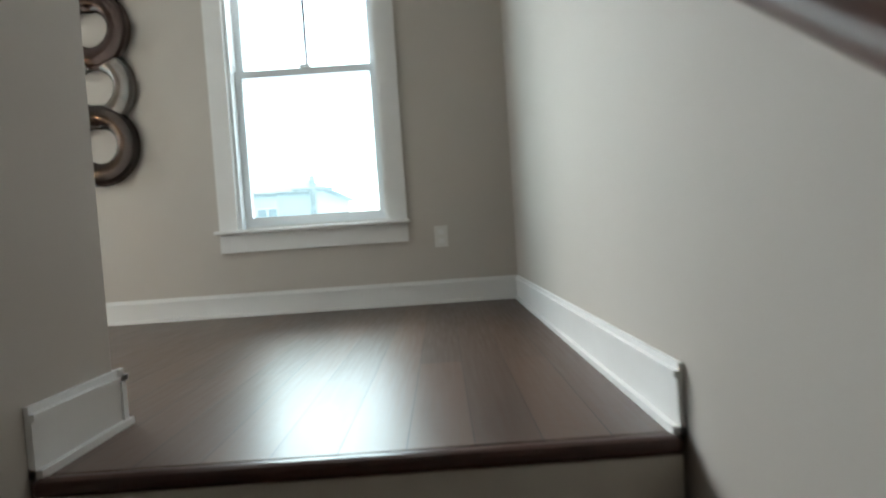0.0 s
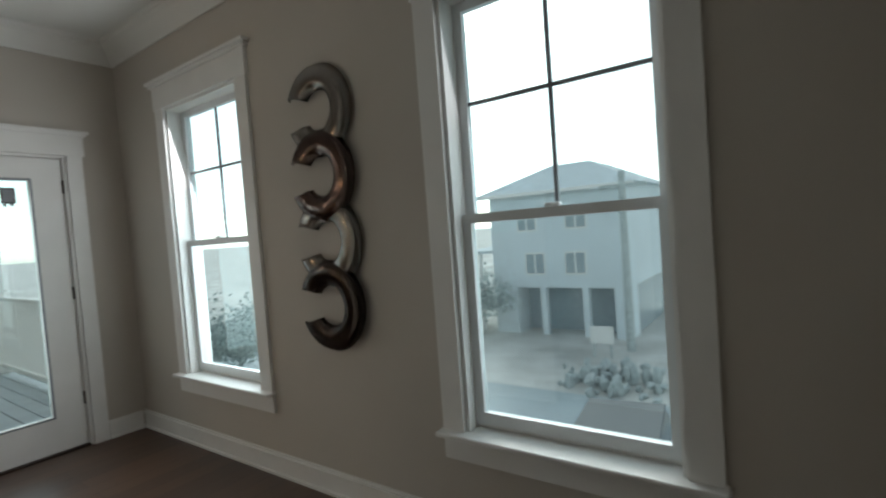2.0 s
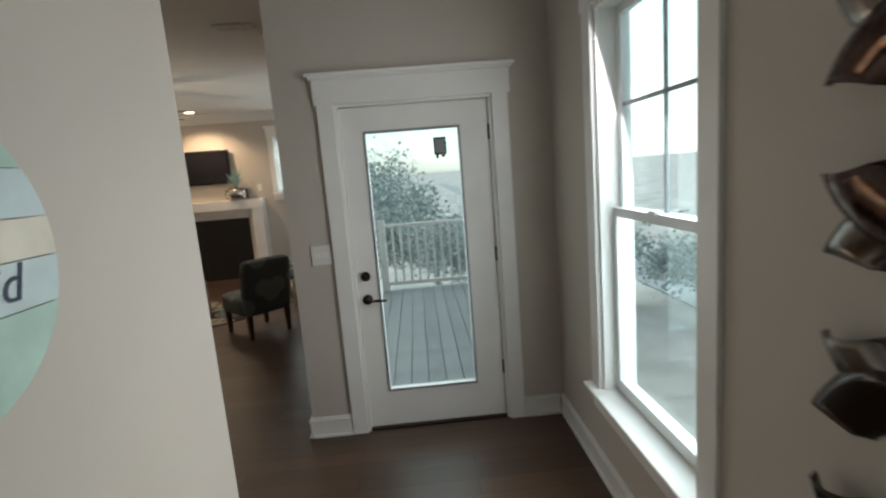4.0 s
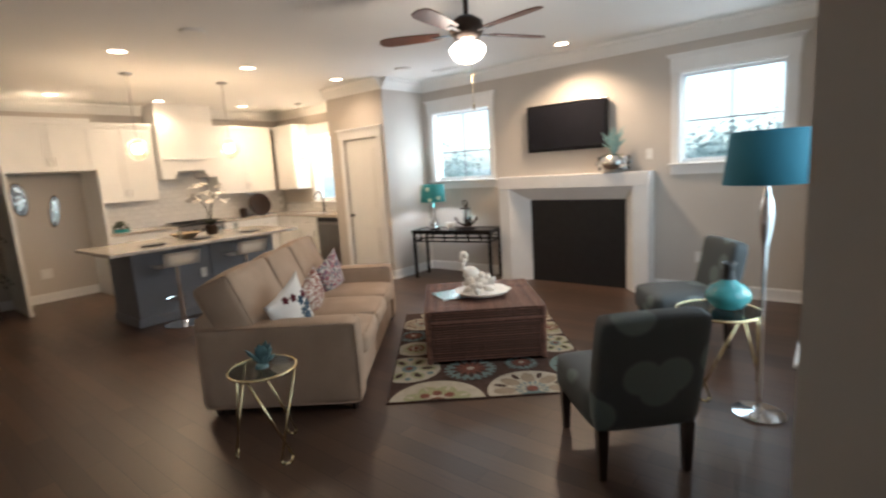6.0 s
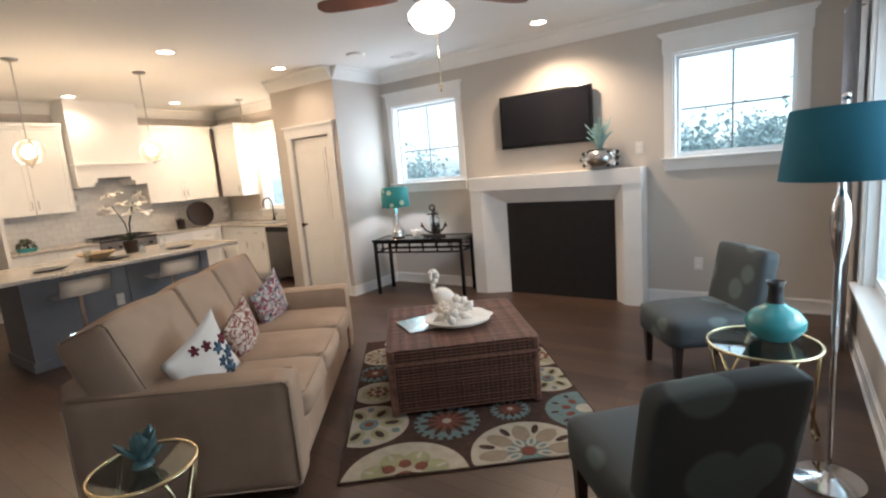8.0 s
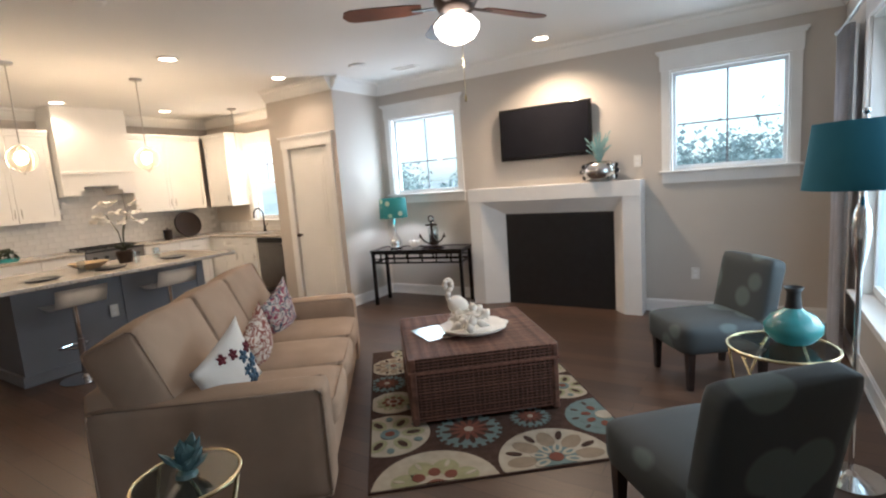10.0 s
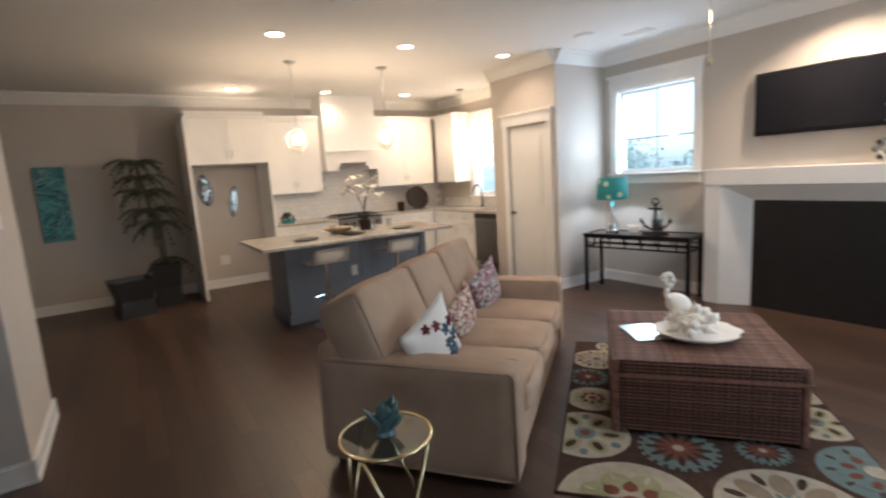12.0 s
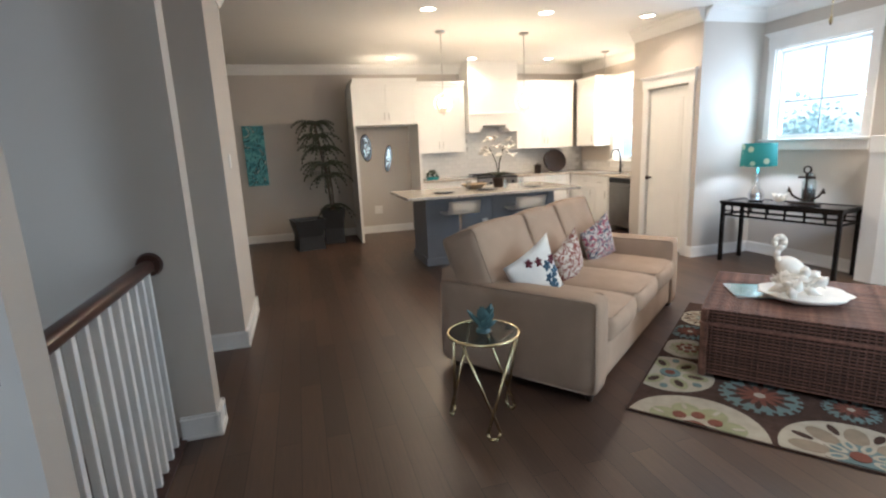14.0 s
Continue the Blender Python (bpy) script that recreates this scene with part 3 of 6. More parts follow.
# fireplace
fire = thing("fireplace", pose(-4.54, 7.5, 0), "white mitred fireplace surround with black panel", "fireplace")
part("mantel", B((-0.99, 0.99, -0.26, -0.001, 1.25, 1.41), bevel=0.004), TRIM, fire)
part("pilaster", B((-0.985, -0.83, -0.25, -0.001, 0, 1.25)), TRIM, fire)
part("pilaster", B((0.81, 0.985, -0.25, -0.001, 0, 1.25)), TRIM, fire)
fb = bmesh.new()
out_, in_ = [(-0.83, 0), (-0.83, 1.25), (0.81, 1.25), (0.81, 0)], [(-0.565, 0), (-0.565, 1.085), (0.685, 1.085), (0.685, 0)]
vo = [fb.verts.new((x, -0.25, z)) for x, z in out_]
vi = [fb.verts.new((x, -0.10, z)) for x, z in in_]
for i in range(3):
    fb.faces.new((vo[i], vo[i + 1], vi[i + 1], vi[i]))
part("bevelled_reveal", fb, TRIM, fire)
part("firebox_panel", B((-0.57, 0.69, -0.105, -0.02, 0, 1.09)), BLACK, fire, "flat black firebox panel")


# ---- kitchen ----
def shaker(e, x, y0, y1, z0, z1, facing="x", pull=None, gap=0.003):
    """A shaker door under the cabinet e: frame, panel and pull, at plane x facing +x (or plane y facing -y)."""
    s = 0.055
    bm = bmesh.new()

    def bx(a0, a1, c0, c1, d0, d1):
        if facing == "x":
            box(bm, x + d0, x + d1, a0, a1, c0, c1)
        else:
            box(bm, a0, a1, x - d1, x - d0, c0, c1)
    a0, a1, c0, c1 = y0 + gap, y1 - gap, z0 + gap, z1 - gap
    bx(a0, a0 + s, c0, c1, 0.0, 0.02)
    bx(a1 - s, a1, c0, c1, 0.0, 0.02)
    bx(a0 + s, a1 - s, c0, c0 + s, 0.0, 0.02)
    bx(a0 + s, a1 - s, c1 - s, c1, 0.0, 0.02)
    bx(a0 + s, a1 - s, c0 + s, c1 - s, 0.0, 0.010)
    d = part("door", bm, CAB, e)
    if pull:
        py, pz, vert = pull
        kb = bmesh.new()
        if facing == "x":
            pts = [(x + 0.02, py, pz), (x + 0.045, py, pz)], ([(x + 0.045, py, pz - 0.06), (x + 0.045, py, pz + 0.06)] if vert else [(x + 0.045, py - 0.06, pz), (x + 0.045, py + 0.06, pz)])
        else:
            pts = [(py, x - 0.02, pz), (py, x - 0.045, pz)], ([(py, x - 0.045, pz - 0.06), (py, x - 0.045, pz + 0.06)] if vert else [(py - 0.06, x - 0.045, pz), (py + 0.06, x - 0.045, pz)])
        for p in pts:
            tube(kb, p[0], p[1], 0.006, n=8)
        part("handle", kb, NICKEL, d, "brushed nickel bar pull")
    return d


def wall_cabinet(y0, y1, z0, z1, front, label, crown=True):
    e = thing("wall_cabinet", pose(0, 0, 0), label, "cabinet", "kitchen wall cabinets")
    part("body", B((-10.945, front - 0.002, y0, y1, z0, z1)), CAB, e)
    if crown:
        part("crown", B((-10.945, front + 0.03, y0 - 0.005, y1 + 0.005, z1, z1 + 0.045), (-10.945, front + 0.055, y0 - 0.005, y1 + 0.005, z1 + 0.045, z1 + 0.085)), CAB, e)
    ym = (y0 + y1) / 2
    shaker(e, front, y0, ym, z0, z1, "x", (ym - 0.035, z0 + 0.13, True))
    shaker(e, front, ym, y1, z0, z1, "x", (ym + 0.035, z0 + 0.13, True))
    return e


fr = thing("refrigerator_surround", pose(0, 0, 0), "white tall panels framing an empty refrigerator alcove", "cabinet")
part("side_panel", B((-10.945, -10.06, 2.915, 2.955, 0, 2.5)), CAB, fr)
part("side_panel", B((-10.945, -10.2, 3.98, 4.02, 0, 2.5)), CAB, fr)
wall_cabinet(2.957, 3.978, 1.87, 2.5, -10.2, "white shaker cabinet above the empty refrigerator alcove")
wall_cabinet(4.022, 4.93, 1.38, 2.5, -10.6, "white two-door shaker wall cabinet")
wall_cabinet(5.925, 7.08, 1.38, 2.5, -10.6, "white two-door shaker wall cabinet beside the hood")
cc = thing("corner_cabinet", pose(0, 0, 0), "white shaker wall cabinet in the kitchen corner", "cabinet", "kitchen wall cabinets")
part("body", B((-10.57, -9.97, 7.17, 7.495, 1.38, 2.5)), CAB, cc)
part("crown", B((-10.57, -9.95, 7.14, 7.495, 2.5, 2.545), (-10.57, -9.92, 7.11, 7.495, 2.545, 2.585)), CAB, cc)
shaker(cc, 7.168, -10.57, -9.97, 1.38, 2.5, "y", (-10.02, 1.51, True))

hood = thing("range_hood", pose(-10.94, 5.42, 0), "white plastered range hood with stepped arched apron", "range hood")
part("chimney", B((0, 0.5, -0.46, 0.46, 2.03, 2.898)), CAB, hood)
part("ledge", B((0, 0.54, -0.475, 0.475, 2.0, 2.03), bevel=0.005), CAB, hood)
part("apron", B((0.02, 0.52, -0.47, -0.27, 1.7, 2.0), (0.02, 0.52, 0.27, 0.47, 1.7, 2.0), (0.02, 0.52, -0.27, -0.22, 1.76, 2.0), (0.02, 0.52, 0.22, 0.27, 1.76, 2.0), (0.02, 0.52, -0.22, 0.22, 1.82, 2.0)), CAB, hood)
part("insert", B((0.04, 0.48, -0.22, 0.22, 1.8, 1.815)), STEEL, hood, "steel hood insert")

# backsplash of subway tiles on the two kitchen walls
bs = thing("backsplash", pose(0, 0, 0), "white glossy subway tile backsplash", "backsplash", kind="structure")
part("grout", B((-10.949, -10.945, 4.022, 7.49, 0.92, 1.38), (-10.949, -10.945, 4.94, 5.92, 1.38, 2.0), (-10.94, -8.23, 7.494, 7.499, 0.92, 1.11)), GROUT, bs)

# base cabinets and counters
def base_cabinet(label, x0, x1, y0, y1, facing, splits):
    e = thing("base_cabinet", pose(0, 0, 0), label, "cabinet", "kitchen base cabinets")
    part("body", B((x0, x1, y0, y1, 0.1, 0.88)), CAB, e)
    if facing == "x":
        part("toe_kick", B((x0, x1 - 0.06, y0, y1, 0, 0.1)), CAB, e)
    else:
        part("toe_kick", B((x0, x1, y0 + 0.06, y1, 0, 0.1)), CAB, e)
    for a0, a1 in splits:
        mid = (a0 + a1) / 2
        plane = x1 + 0.001 if facing == "x" else y0 - 0.001
        shaker(e, plane, a0, a1, 0.12, 0.68, facing, (a1 - 0.05, 0.58, True))
        shaker(e, plane, a0, a1, 0.69, 0.87, facing, (mid, 0.78, False))
    return e


base_cabinet("white shaker base cabinet beside the range", -10.94, -10.34, 4.022, 5.03, "x", [(4.03, 4.53), (4.53, 5.03)])
base_cabinet("white shaker base cabinet near the kitchen corner", -10.94, -10.34, 5.81, 6.88, "x", [(5.82, 6.35), (6.35, 6.86)])
base_cabinet("white shaker sink cabinet under the window", -10.94, -9.13, 6.9, 7.49, "y", [(-10.0, -9.57), (-9.57, -9.14)])
base_cabinet("narrow white base cabinet beside the dishwasher", -8.50, -8.23, 6.9, 7.49, "y", [(-8.49, -8.24)])
struct_top = tagged(new("countertop", mesh("countertop", B((-10.94, -10.31, 4.022, 5.03, 0.885, 0.92), (-10.94, -10.31, 5.81, 7.49, 0.885, 0.92), (-10.31, -8.225, 6.87, 7.49, 0.885, 0.92)), GRANITE)), "pale speckled granite counter along two walls", "countertop")
dwm = thing("dishwasher", pose(0, 0, 0), "dark stainless dishwasher with bar handle", "dishwasher")
part("front", B((-9.12, -8.51, 6.89, 7.45, 0.1, 0.875), bevel=0.004), STEEL, dwm)
part("control_strip", B((-9.115, -8.515, 6.885, 6.89, 0.8, 0.87)), BLACK, dwm)
hb = bmesh.new()
pipe(hb, [(-9.06, 6.89, 0.76), (-9.06, 6.85, 0.76), (-8.57, 6.85, 0.76), (-8.57, 6.89, 0.76)], 0.009)
part("handle", hb, STEEL, dwm)
rg = thing("range", pose(-10.94, 5.42, 0), "stainless gas range with black cooktop", "range")
part("body", B((0, 0.63, -0.38, 0.38, 0.02, 0.90)), STEEL, rg)
part("cooktop", B((0, 0.64, -0.385, 0.385, 0.90, 0.925), bevel=0.004), BLACK, rg)
gb = bmesh.new()
for gy in (-0.25, 0.0, 0.25):
    for k in (-0.1, 0.0, 0.1):
        tube(gb, (0.08, gy + k, 0.955), (0.58, gy + k, 0.955), 0.008, n=6)
    for gx in (0.1, 0.33, 0.56):
        tube(gb, (gx, gy - 0.115, 0.955), (gx, gy + 0.115, 0.955), 0.008, n=6)
        tube(gb, (gx, gy - 0.1, 0.925), (gx, gy - 0.1, 0.955), 0.008, n=6)
part("grate", gb, BLACK, rg, "black cast grates")
for k in range(5):
    kn = bmesh.new()
    tube(kn, (0.63, -0.28 + 0.14 * k, 0.82), (0.665, -0.28 + 0.14 * k, 0.82), 0.022, n=14)
    part("knob", kn, BLACK, rg)
part("oven_door", B((0.63, 0.65, -0.36, 0.36, 0.2, 0.75)), BLACK, rg)
fa = thing("faucet", pose(-9.5, 7.36, 0.92), "black gooseneck kitchen faucet", "faucet")
fbm = bmesh.new()
tube(fbm, (0, 0, 0), (0, 0, 0.06), 0.028, 0.022, 16)
pipe(fbm, [(0, 0, 0.05), (0, 0, 0.3), (0, -0.02, 0.35), (0, -0.06, 0.385), (0, -0.11, 0.39), (0, -0.16, 0.365), (0, -0.18, 0.32), (0, -0.18, 0.25)], 0.013)
part("spout", fbm, BLACK, fa, smooth=True)
hb = bmesh.new()
pipe(hb, [(0.02, 0, 0.08), (0.06, 0, 0.1), (0.08, 0, 0.14)], 0.007)
part("lever", hb, BLACK, fa)
snk = tagged(new("sink", mesh("sink", B((-9.85, -9.2, 6.98, 7.3, 0.921, 0.925), bevel=0.002), STEEL)), "undermount steel sink below the kitchen window", "sink")

# the island
isl = thing("kitchen_island", pose(0, 0, 0), "slate grey kitchen island base with panelled sides", "kitchen island")
part("body", B((-8.72, -8.02, 3.5, 5.27, 0.1, 0.88)), ISLE, isl)
part("plinth", B((-8.74, -8.0, 3.48, 5.29, 0, 0.1), bevel=0.006), ISLE, isl)
for a in (3.5, 4.385, 5.18):
    part("stile", B((-8.02, -8.005, a, a + 0.09, 0.1, 0.88)), ISLE, isl)
tagged(new("island_countertop", mesh("island_countertop", B((-8.78, -7.66, 3.2, 5.47, 0.882, 0.918), bevel=0.006), GRANITE)), "pale speckled granite island top with overhang", "countertop")


def bar_stool(x, y, rot):
    e = thing("bar_stool", pose(x, y, 0, 0, 0, rot), "white low-back bar stool on a chrome pedestal", "stool", "stools at the island")
    bm = bmesh.new()
    n = 10
    rows = []
    for i in range(n + 1):
        s = i / n
        if s < 0.6:
            px, pz = 0.19 - 0.55 * s, 0.70 - 0.02 * math.sin(s / 0.6 * math.pi)
        else:
            q = (s - 0.6) / 0.4
            px, pz = -0.14 - 0.07 * q, 0.70 + 0.16 * q ** 1.4
        rows.append([bm.verts.new((px, 0.2 * k, pz)) for k in (-1, -0.5, 0, 0.5, 1)])
    for a, b in zip(rows, rows[1:]):
        for k in range(4):
            bm.faces.new((a[k], a[k + 1], b[k + 1], b[k]))
    bmesh.ops.solidify(bm, geom=bm.faces[:], thickness=0.03)
    part("seat", bm, WHITEP, e, "white moulded seat", True)
    part("base", lathe([(0.0, 0), (0.2, 0), (0.2, 0.012), (0.05, 0.03), (0.03, 0.05), (0.028, 0.38), (0.02, 0.385), (0.02, 0.68), (0.0, 0.68)]), CHROME, e, smooth=False)
    fb_ = bmesh.new()
    pipe(fb_, [(0.0, -0.03, 0.3), (0.14, -0.12, 0.3), (0.19, 0, 0.3), (0.14, 0.12, 0.3), (0.0, 0.03, 0.3)], 0.01)
    part("footrest", fb_, CHROME, e)


bar_stool(-7.72, 3.85, 180)
bar_stool(-7.72, 4.7, 180)

# things on island and counters
orch = thing("orchid", pose(-8.35, 4.62, 0.918) @ Matrix.Scale(1.3, 4), "white orchid in a dark pot on the island", "flower")
part("pot", lathe([(0.0, 0), (0.05, 0), (0.065, 0.09), (0.06, 0.10), (0.05, 0.09), (0.0, 0.085)]), BRONZE, orch)
bm = bmesh.new()
for a, l in ((0.4, 0.42), (2.2, 0.38), (4.0, 0.4)):
    pipe(bm, [(0, 0, 0.08), (0.02 * math.cos(a), 0.02 * math.sin(a), 0.25), (0.09 * math.cos(a), 0.09 * math.sin(a), l)], 0.005, 6)
part("stem", bm, LEAF, orch)
rnd = random.Random(4)
bm = bmesh.new()
for k in range(16):
    c = Vector((rnd.uniform(-0.12, 0.12), rnd.uniform(-0.15, 0.15), rnd.uniform(0.33, 0.5)))
    for p in range(5):
        a = p * 1.256 + k
        m = Matrix.Translation(c) @ Euler((rnd.uniform(-0.6, 0.6), rnd.uniform(-0.6, 0.6), a)).to_matrix().to_4x4() @ Matrix.Translation((0.03, 0, 0)) @ Matrix.Diagonal((0.034, 0.024, 0.006, 1))
        bmesh.ops.create_icosphere(bm, subdivisions=1, radius=1, matrix=m)
part("blossoms", bm, PILC, orch, "white orchid blossoms")
bm = bmesh.new()
for p in range(6):
    m = Euler((0, -0.5, p * 1.05)).to_matrix().to_4x4() @ Matrix.Translation((0.09, 0, 0.09)) @ Matrix.Diagonal((0.09, 0.025, 0.006, 1))
    bmesh.ops.create_icosphere(bm, subdivisions=1, radius=1, matrix=m)
part("leaves", bm, LEAF, orch)
for py in (3.75, 4.3, 4.95):
    pl = thing("place_setting_plate", pose(-8.0, py, 0.919), "dark round plate on the island", "plate", "plates on the island")
    part("plate", lathe([(0, 0.0), (0.09, 0.0), (0.135, 0.012), (0.135, 0.017), (0.09, 0.007), (0, 0.006)]), BLACK, pl)
bowl = thing("wooden_bowl", pose(-8.3, 4.25, 0.918), "shallow carved wooden bowl on the island", "bowl")
part("bowl", lathe([(0, 0), (0.08, 0), (0.17, 0.06), (0.18, 0.07), (0.165, 0.065), (0.07, 0.02), (0, 0.018)]), mat("bowl_wood", (0.34, 0.24, 0.13), 0.5), bowl)
for gx, gy in ((-8.1, 4.1), (-8.12, 4.62), (-8.25, 4.9)):
    g = thing("drinking_glass", pose(gx, gy, 0.918), "clear drinking glass on the island", "glass", "glasses on the island")
    part("glass", lathe([(0, 0), (0.03, 0), (0.037, 0.12), (0.034, 0.12), (0.027, 0.006), (0, 0.006)], 16), glass("drinking_glass_clear", (0.93, 0.95, 0.95), 0.02, 0.16) if gx == -8.1 else bpy.data.materials["drinking_glass_clear"], g)
tray = thing("serving_board", pose(-10.62, 6.72, 0.92, 0, 0, 20) @ Matrix.Scale(1.25, 4), "dark oval board leaning in the kitchen corner", "board")
bm = bmesh.new()
bmesh.ops.create_cone(bm, cap_ends=True, segments=28, radius1=0.2, radius2=0.2, depth=0.025, matrix=Matrix.Translation((0, 0, 0.17)) @ Matrix.Rotation(radians(78), 4, "Y") @ Matrix.Diagonal((0.85, 1.2, 1, 1)))
part("board", bm, LEG, tray)
jar = thing("canister", pose(-10.6, 6.35, 0.92), "dark lidded canister on the counter", "canister")
part("body", lathe([(0, 0), (0.06, 0), (0.065, 0.14), (0.0, 0.14)], 20), BRONZE, jar)
part("lid", lathe([(0.067, 0.14), (0.067, 0.16), (0.015, 0.17), (0.015, 0.19), (0, 0.19)], 20), BRONZE, jar)
hp = thing("counter_plant", pose(-10.6, 4.3, 0.92), "small green plant in a low dish on the counter", "plant")
part("dish", lathe([(0, 0), (0.1, 0), (0.12, 0.05), (0.11, 0.05), (0, 0.04)], 20), TEAL, hp)
bm = bmesh.new()
for k in range(40):
    m = Euler((rnd.uniform(-1, 1), rnd.uniform(-1, 1), rnd.uniform(0, 6))).to_matrix().to_4x4() @ Matrix.Translation((0.05, 0, 0.09)) @ Matrix.Diagonal((0.05, 0.015, 0.004, 1))
    bmesh.ops.create_icosphere(bm, subdivisions=1, radius=1, matrix=Matrix.Translation((0, 0, 0.05)) @ m)
part("leaves", bm, LEAF, hp)

# mirrored sandals hung in the alcove
for y, tilt, z in ((3.2, 4, 1.52), (3.58, -8, 1.32)):
    e = thing("wall_ornament", pose(-10.93, y, z, tilt), "silver sandal-shaped wall ornament with mirrored pieces", "wall decoration", "ornaments in the alcove")
    bm = bmesh.new()
    m = Matrix.Rotation(radians(90), 4, "Y") @ Matrix.Diagonal((0.24, 0.10 if y < 3.4 else 0.065, 1, 1))
    bmesh.ops.create_cone(bm, cap_ends=True, segments=28, radius1=1, radius2=0.9, depth=0.03, matrix=m)
    part("sole", bm, FOILD, e)
    bm = bmesh.new()
    for k in range(26):
        a, r = rnd.uniform(0, 6.28), rnd.uniform(0.1, 0.8)
        yy, zz = r * math.cos(a) * (0.07 if y < 3.4 else 0.045), r * math.sin(a) * 0.21
        box(bm, 0.016, 0.022, yy - 0.014, yy + 0.014, zz - 0.02, zz + 0.02, bevel=0.002)
    part("mirror_pieces", bm, FOILS, e, "small mirrored chips")

# water hookup plate, switch and outlet plates
def wall_plate(name, m, w, h, label, slots):
    e = thing(name, m, label, "outlet")
    part("plate", B((-w / 2, w / 2, -0.008, 0, -h / 2, h / 2), bevel=0.002), WHITEP, e)
    for sx, sz in slots:
        part("insert", B((sx - 0.016, sx + 0.016, -0.011, -0.008, sz - 0.014, sz + 0.014), bevel=0.001), TRIM, e)


wall_plate("outlet_plate", pose(0, -2.63, 0.38, 0, 0, -90), 0.075, 0.12, "white duplex outlet plate on the hall wall", [(0, 0.025), (0, -0.025)])
wall_plate("switch_plate", pose(-1.46, 1.5, 1.18), 0.12, 0.12, "white double light switch beside the deck door", [(-0.025, 0), (0.025, 0)])
wall_plate("outlet_plate", pose(-3.08, 7.5, 0.42), 0.075, 0.12, "white duplex outlet plate below the window", [(0, 0.025), (0, -0.025)])
wall_plate("outlet_plate", pose(-3.62, 7.5, 1.6), 0.075, 0.12, "white outlet plate above the mantel", [(0, 0.025), (0, -0.025)])
wall_plate("hookup_plate", pose(-10.95, 3.35, 0.42, 0, 0, 90), 0.14, 0.14, "white refrigerator water hookup box in the alcove", [(0, 0)])
wall_plate("thermostat", pose(-6.45, 1.5, 1.45, 0, 0, 180), 0.09, 0.11, "white thermostat on the hall wall", [(0, 0)])
wall_plate("outlet_plate", pose(-8.005, 4.28, 0.5, 0, 0, 90), 0.075, 0.12, "white outlet on the island side", [(0, 0.025), (0, -0.025)])
# ---- ceiling fixtures ----
WARM = (1.0, 0.76, 0.50)
for k, (x, y) in enumerate(((-7.4, 3.48), (-7.4, 4.84), (-7.4, 6.17), (-10.2, 3.6), (-10.2, 4.96), (-10.2, 6.36), (-4.43, 6.98))):
    e = thing("downlight", pose(x, y, H), "lit round recessed ceiling downlight", "ceiling light", "recessed downlights")
    part("trim_ring", lathe([(0.075, -0.001), (0.098, -0.001), (0.098, -0.006), (0.075, -0.012)], 28), WHITEP, e)
    part("lens", lathe([(0, -0.004), (0.078, -0.004), (0.078, -0.008), (0, -0.008)], 28), LENS, e, "glowing lens")
    lamp("downlight_lamp", "SPOT", look((x, y, H - 0.03), (x, y, 0)), 21 if k < 6 else 110, WARM, 0.07, spot=145 if k < 6 else 138)


def pendant(x, y, drop):
    e = thing("pendant_light", pose(x, y, H), "lit glass globe pendant with nickel cage", "pendant light", "kitchen pendants")
    part("canopy", lathe([(0, -0.001), (0.065, -0.001), (0.06, -0.02), (0.012, -0.035), (0, -0.035)], 24), NICKEL, e)
    bm = bmesh.new()
    tube(bm, (0, 0, -0.03), (0, 0, -drop + 0.14), 0.006, n=8)
    part("rod", bm, NICKEL, e)
    gl = part("globe", lathe([(0.02, -drop + 0.13), (0.06, -drop + 0.115), (0.1, -drop + 0.07), (0.115, -drop), (0.1, -drop - 0.06), (0.05, -drop - 0.11), (0, -drop - 0.12)]), glass("pendant_glass", (1, 0.97, 0.9), 0.05, 0.15) if "pendant_glass" not in bpy.data.materials else bpy.data.materials["pendant_glass"], e, smooth=True)
    gl.visible_shadow = False
    bm = bmesh.new()
    for a in range(3):
        torus(bm, 0.122, 0.004, Matrix.Translation((0, 0, -drop)) @ Matrix.Rotation(radians(60 * a), 4, "Z") @ Matrix.Rotation(radians(90), 4, "X"), 28, 6)
    tube(bm, (0, 0, -drop - 0.12), (0, 0, -drop - 0.15), 0.012, 0.006)
    part("cage", bm, NICKEL, e)
    bm = bmesh.new()
    for a in range(3):
        bmesh.ops.create_icosphere(bm, subdivisions=2, radius=0.026, matrix=Matrix.Translation((0.035 * math.cos(a * 2.1), 0.03 * math.sin(a * 2.1), -drop + 0.01)) @ Matrix.Diagonal((1, 1, 1.9, 1)))
    b = part("bulb", bm, BULB, e, "glowing candle bulbs", True)
    b.visible_shadow = False
    lamp("pendant_lamp", "POINT", pose(x, y, H - drop), 5.5, WARM, 0.05)


pendant(-8.4, 3.9, 0.87)
pendant(-8.4, 5.04, 0.87)
pendant(-9.55, 7.05, 0.87)
for name, x, y, lab in (("ceiling_speaker", -6.37, 3.73, "white round ceiling speaker grille"), ("smoke_detector", -6.4, 6.45, "white round smoke detector on the ceiling")):
    e = thing(name, pose(x, y, H), lab, "ceiling fixture")
    part("grille", lathe([(0, -0.02), (0.085, -0.02), (0.10, -0.012), (0.11, -0.001)], 28), CEIL, e)


